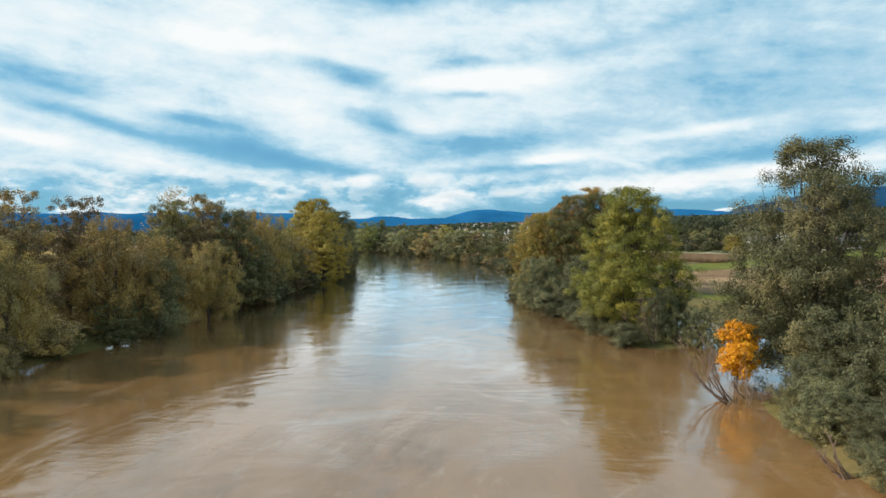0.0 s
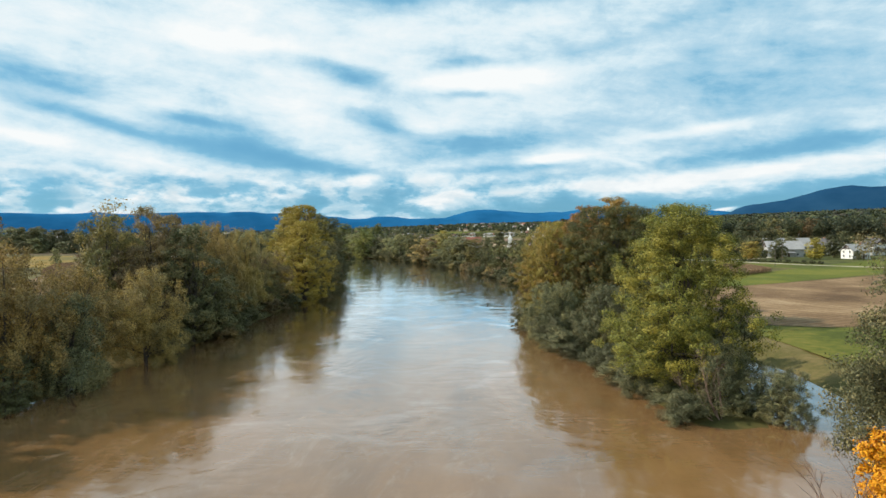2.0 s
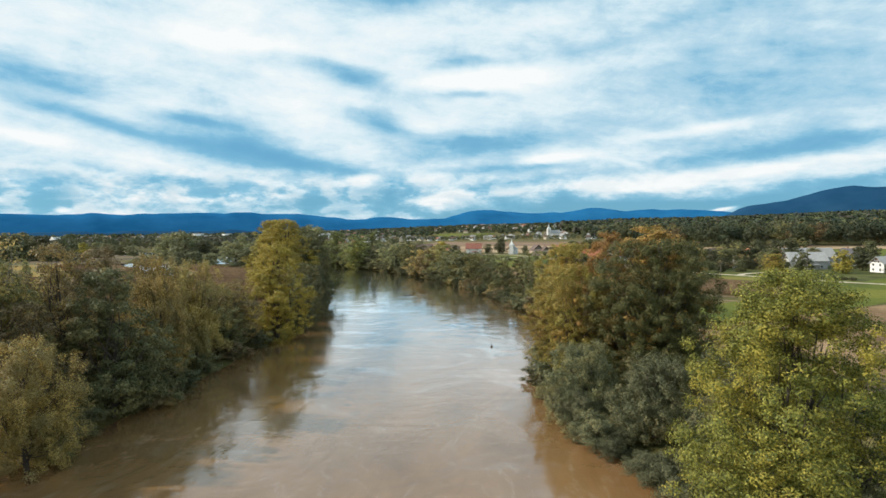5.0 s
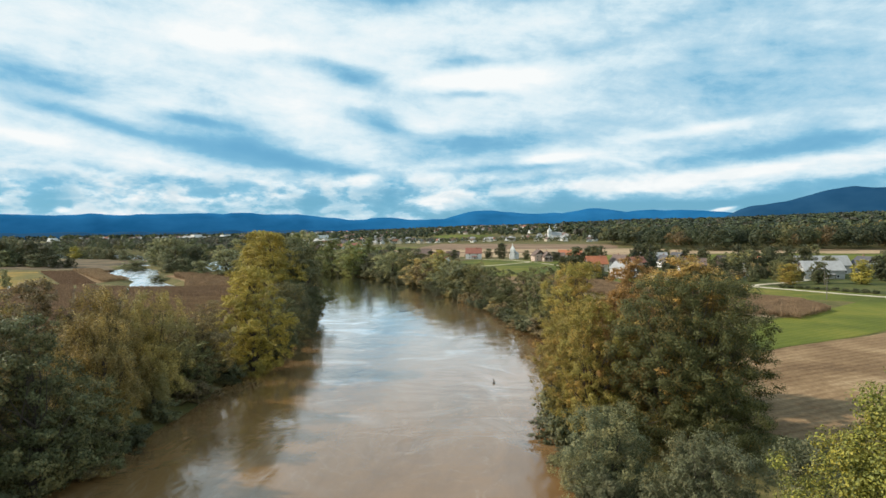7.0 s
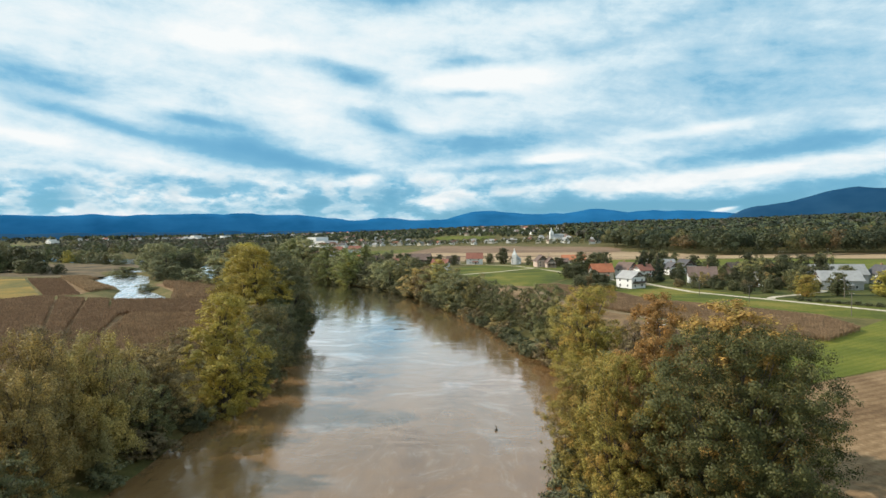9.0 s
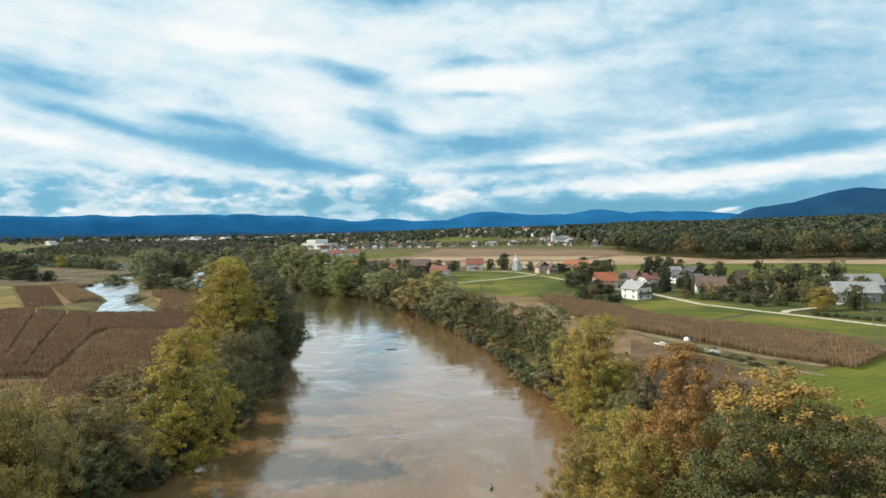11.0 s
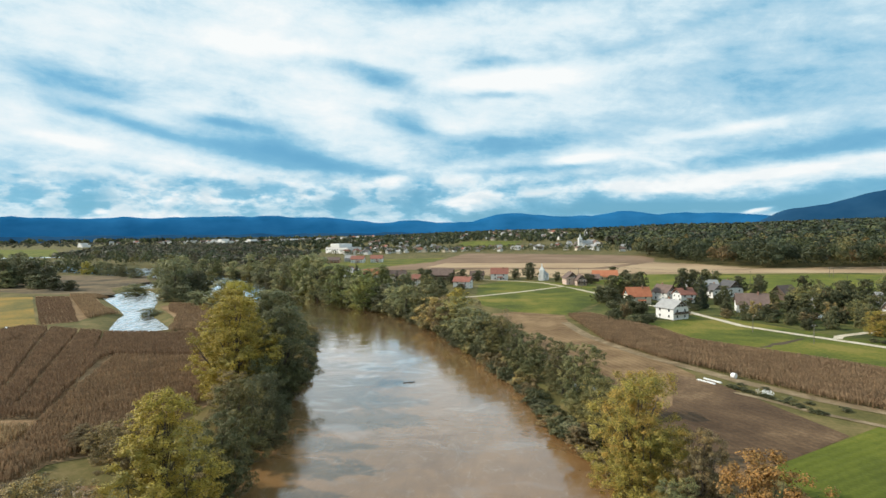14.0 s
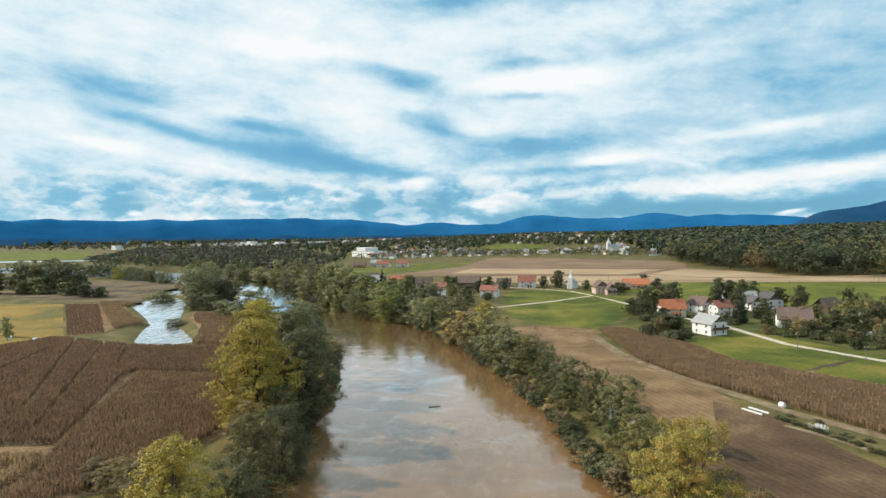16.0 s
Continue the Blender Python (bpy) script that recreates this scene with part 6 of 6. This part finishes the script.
def far_houses(n, poly, seed, size=1.0):
    r = random.Random(seed)
    xs, ys = [p[0] for p in poly], [p[1] for p in poly]
    made = 0
    while made < n:
        x, y = r.uniform(min(xs), max(xs)), r.uniform(min(ys), max(ys))
        if not inside(np.array([x]), np.array([y]), poly)[0]:
            continue
        z = float(height(np.array([x]), np.array([y]))[0]) - 0.2
        copy_thing(r.choice(FAR), pose(x, y, z, 0, 0, r.uniform(0, 180)) @ Matrix.Scale(size * r.uniform(0.85, 1.25), 4))
        made += 1


far_houses(62, [(-300, 1130), (-100, 1220), (-40, 1440), (-320, 1500)], 1, 0.85)
far_houses(22, [(-90, 1240), (60, 1270), (120, 1420), (-40, 1420)], 2, 0.85)
far_houses(30, [(90, 1280), (215, 1190), (290, 1380), (240, 1600), (90, 1500)], 3)
far_houses(80, [(-150, 1800), (280, 1700), (480, 2400), (-150, 2500)], 4)
far_houses(110, [(-1700, 2450), (-450, 2350), (-350, 2750), (-1700, 2900)], 5, 1.2)
far_houses(30, [(-520, 1800), (-260, 1600), (-200, 2000), (-480, 2200)], 6)


# ---- small things ----
def bale(x, y):
    bm = bmesh.new()
    bmesh.ops.create_cone(bm, cap_ends=True, segments=20, radius1=0.72, radius2=0.72, depth=1.3, matrix=pose(0, 0, 0.72, 90))
    bmesh.ops.bevel(bm, geom=[e for e in bm.edges if e.calc_face_angle(0) > 1], offset=0.12, segments=2, affect="EDGES")
    me = bpy.data.meshes.new("hay_bale")
    bm.to_mesh(me)
    bm.free()
    me.materials.append(M["wrap"])
    ob = new("hay_bale", me)
    ob.matrix_basis = pose(x, y, F + 0.06, 0, 0, 35)
    tagged(ob, "round hay bale in white plastic wrap on the field track", "hay bale")


bale(61, 266)


def beam(x0, y0, x1, y1):
    g = Geo()
    l = math.hypot(x1 - x0, y1 - y0)
    g.box(-l / 2, l / 2, -0.22, 0.22, 0, 0.2)
    for i in range(4):
        g.box(-l / 2 + i * l / 4 + 0.1, -l / 2 + (i + 1) * l / 4 - 0.1, -0.27, 0.27, 0.2, 0.3)
    ob = new("cold_frame", g.mesh("cold_frame", M["wrap"]))
    ob.matrix_basis = pose((x0 + x1) / 2, (y0 + y1) / 2, F, 0, 0, math.degrees(math.atan2(y1 - y0, x1 - x0)))
    tagged(ob, "long low bed covered with white sheeting", "garden bed", "covered beds")


beam(51, 264, 54, 259.3)
beam(53, 265.4, 56, 260.6)


def pole(x, y, h, label="wooden electricity pole with crossarm"):
    ob = empty("utility_pole", pose(x, y, 1.4, 0, 0, 20))
    g = Geo()
    g.tube([(0, 0, -0.5), (0, 0, h * 0.5), (0, 0, h)], [0.14, 0.12, 0.09], 8)
    part("post", g.mesh("post", M["pole"]), ob)
    g = Geo()
    g.box(-0.9, 0.9, -0.06, 0.06, h - 0.7, h - 0.56)
    part("crossarm", g.mesh("crossarm", M["pole"]), ob)
    for xx in (-0.8, 0, 0.8):
        g = Geo()
        g.tube([(xx, 0, h - 0.56), (xx, 0, h - 0.35), (xx, 0, h - 0.28)], [0.05, 0.07, 0.03], 6)
        part("insulator", g.mesh("insulator", M["plaster"]), ob)
    tagged(ob, label, "pole", "electricity poles")


for x, y, h in ((106, 317, 7), (95, 340, 7), (122, 279, 8), (24, 520, 9), (52, 515, 9), (148, 545, 9), (215, 500, 10), (150, 330, 9), (60, 600, 9), (257, 603, 9), (259.5, 602, 9), (330, 660, 9), (180, 560, 9)):
    pole(x, y, h)


def driftwood(x, y, l, turn, seed):
    r = random.Random(seed)
    g = Geo()
    pts = [(-l / 2 + l * i / 5, r.uniform(-0.15, 0.15), r.uniform(-0.02, 0.12)) for i in range(6)]
    g.tube(pts, [0.14, 0.13, 0.11, 0.09, 0.07, 0.03], 6)
    for i in (2, 3, 4):
        p = pts[i]
        g.tube([p, (p[0] + 0.4, p[1] + r.uniform(-0.6, 0.6), r.uniform(0.1, 0.7))], [0.06, 0.02], 5)
    ob = new("driftwood", g.mesh("driftwood", M["bark"]))
    ob.matrix_basis = pose(x, y, 0.03, 0, 0, turn)
    tagged(ob, "dark branch drifting on muddy water", "driftwood", "drifting branches")


driftwood(-26, 262, 3.4, 20, 1)
driftwood(2, 168, 0.9, 70, 2)


for i in range(11):
    t = i / 10
    plant_tree("shrub_b", 127.5 + 22 * t, 321 - 25 * t, random.uniform(1.5, 2.0), "clipped dark hedge bush beside the gravel road", random.uniform(3.4, 4.2), name="hedge_bush", category="hedge", group="roadside hedge")
plant_tree("gold_b", 137, 334, 9.5, "orange-brown autumn tree by the farm drive", 10, group="village trees")
for x, y, h, w in ((64.5, 255, 1.0, 2.6), (60, 259, 0.9, 2.4), (66, 246, 1.1, 3.0), (69, 243, 0.9, 2.6), (74, 238, 1.2, 3.0)):
    plant_tree("shrub_a", x, y, h, "clump of tall weeds beside the garden strip", w, name="bush", category="bush", group="garden rows")


def white_tunnel(x, y, turn, length):
    """A low plastic-covered garden tunnel on hoops."""
    ob = empty("garden_tunnel", pose(x, y, 1.5, 0, 0, turn))
    g = Geo()
    ring = [(math.cos(a * math.pi / 10) * 0.9, math.sin(a * math.pi / 10) * 1.15) for a in range(11)]
    n = 12
    pts = [(-length / 2 + length * i / n, p[0], p[1] * (1 - 0.06 * (i % 2))) for i in range(n + 1) for p in ring]
    g.add(pts, [(i * 11 + k, i * 11 + k + 1, (i + 1) * 11 + k + 1, (i + 1) * 11 + k) for i in range(n) for k in range(10)])
    part("cover", g.mesh("cover", M["wrap"]), ob, "sagging white plastic cover")
    for i in range(0, n + 1, 3):
        g = Geo()
        g.tube([(-length / 2 + length * i / n, p[0] * 1.02, p[1] * 1.02) for p in ring], [0.03] * 11, 5)
        part("hoop", g.mesh("hoop", M["steel"]), ob)
    tagged(ob, "low white plastic garden tunnel on hoops", "garden tunnel")


white_tunnel(137.5, 379, 40, 8)


def flowers(x, y, seed):
    """A clump of white garden flowers on thin stems."""
    r = random.Random(seed)
    g = Geo()
    for i in range(26):
        px, py, h = r.gauss(0, 0.7), r.gauss(0, 0.5), r.uniform(0.5, 1.0)
        g.tube([(px * 0.8, py * 0.8, 0), (px, py, h)], [0.02, 0.015], 4)
        g.add([(px + a, py + b, h + c) for a, b, c in ((0.14, 0, 0), (0, 0.14, 0), (-0.14, 0, 0), (0, -0.14, 0), (0, 0, 0.1), (0, 0, -0.06))],
              [(0, 1, 4), (1, 2, 4), (2, 3, 4), (3, 0, 4), (1, 0, 5), (2, 1, 5), (3, 2, 5), (0, 3, 5)])
    ob = new("flowers", g.mesh("flowers", M["wrap"]))
    ob.matrix_basis = pose(x, y, F, 0, 0, r.uniform(0, 90))
    tagged(ob, "clump of white garden flowers beside the track", "flowers", kind="stuff")


for i, (x, y) in enumerate(((62, 251), (63.2, 249.6))):
    flowers(x, y, i)
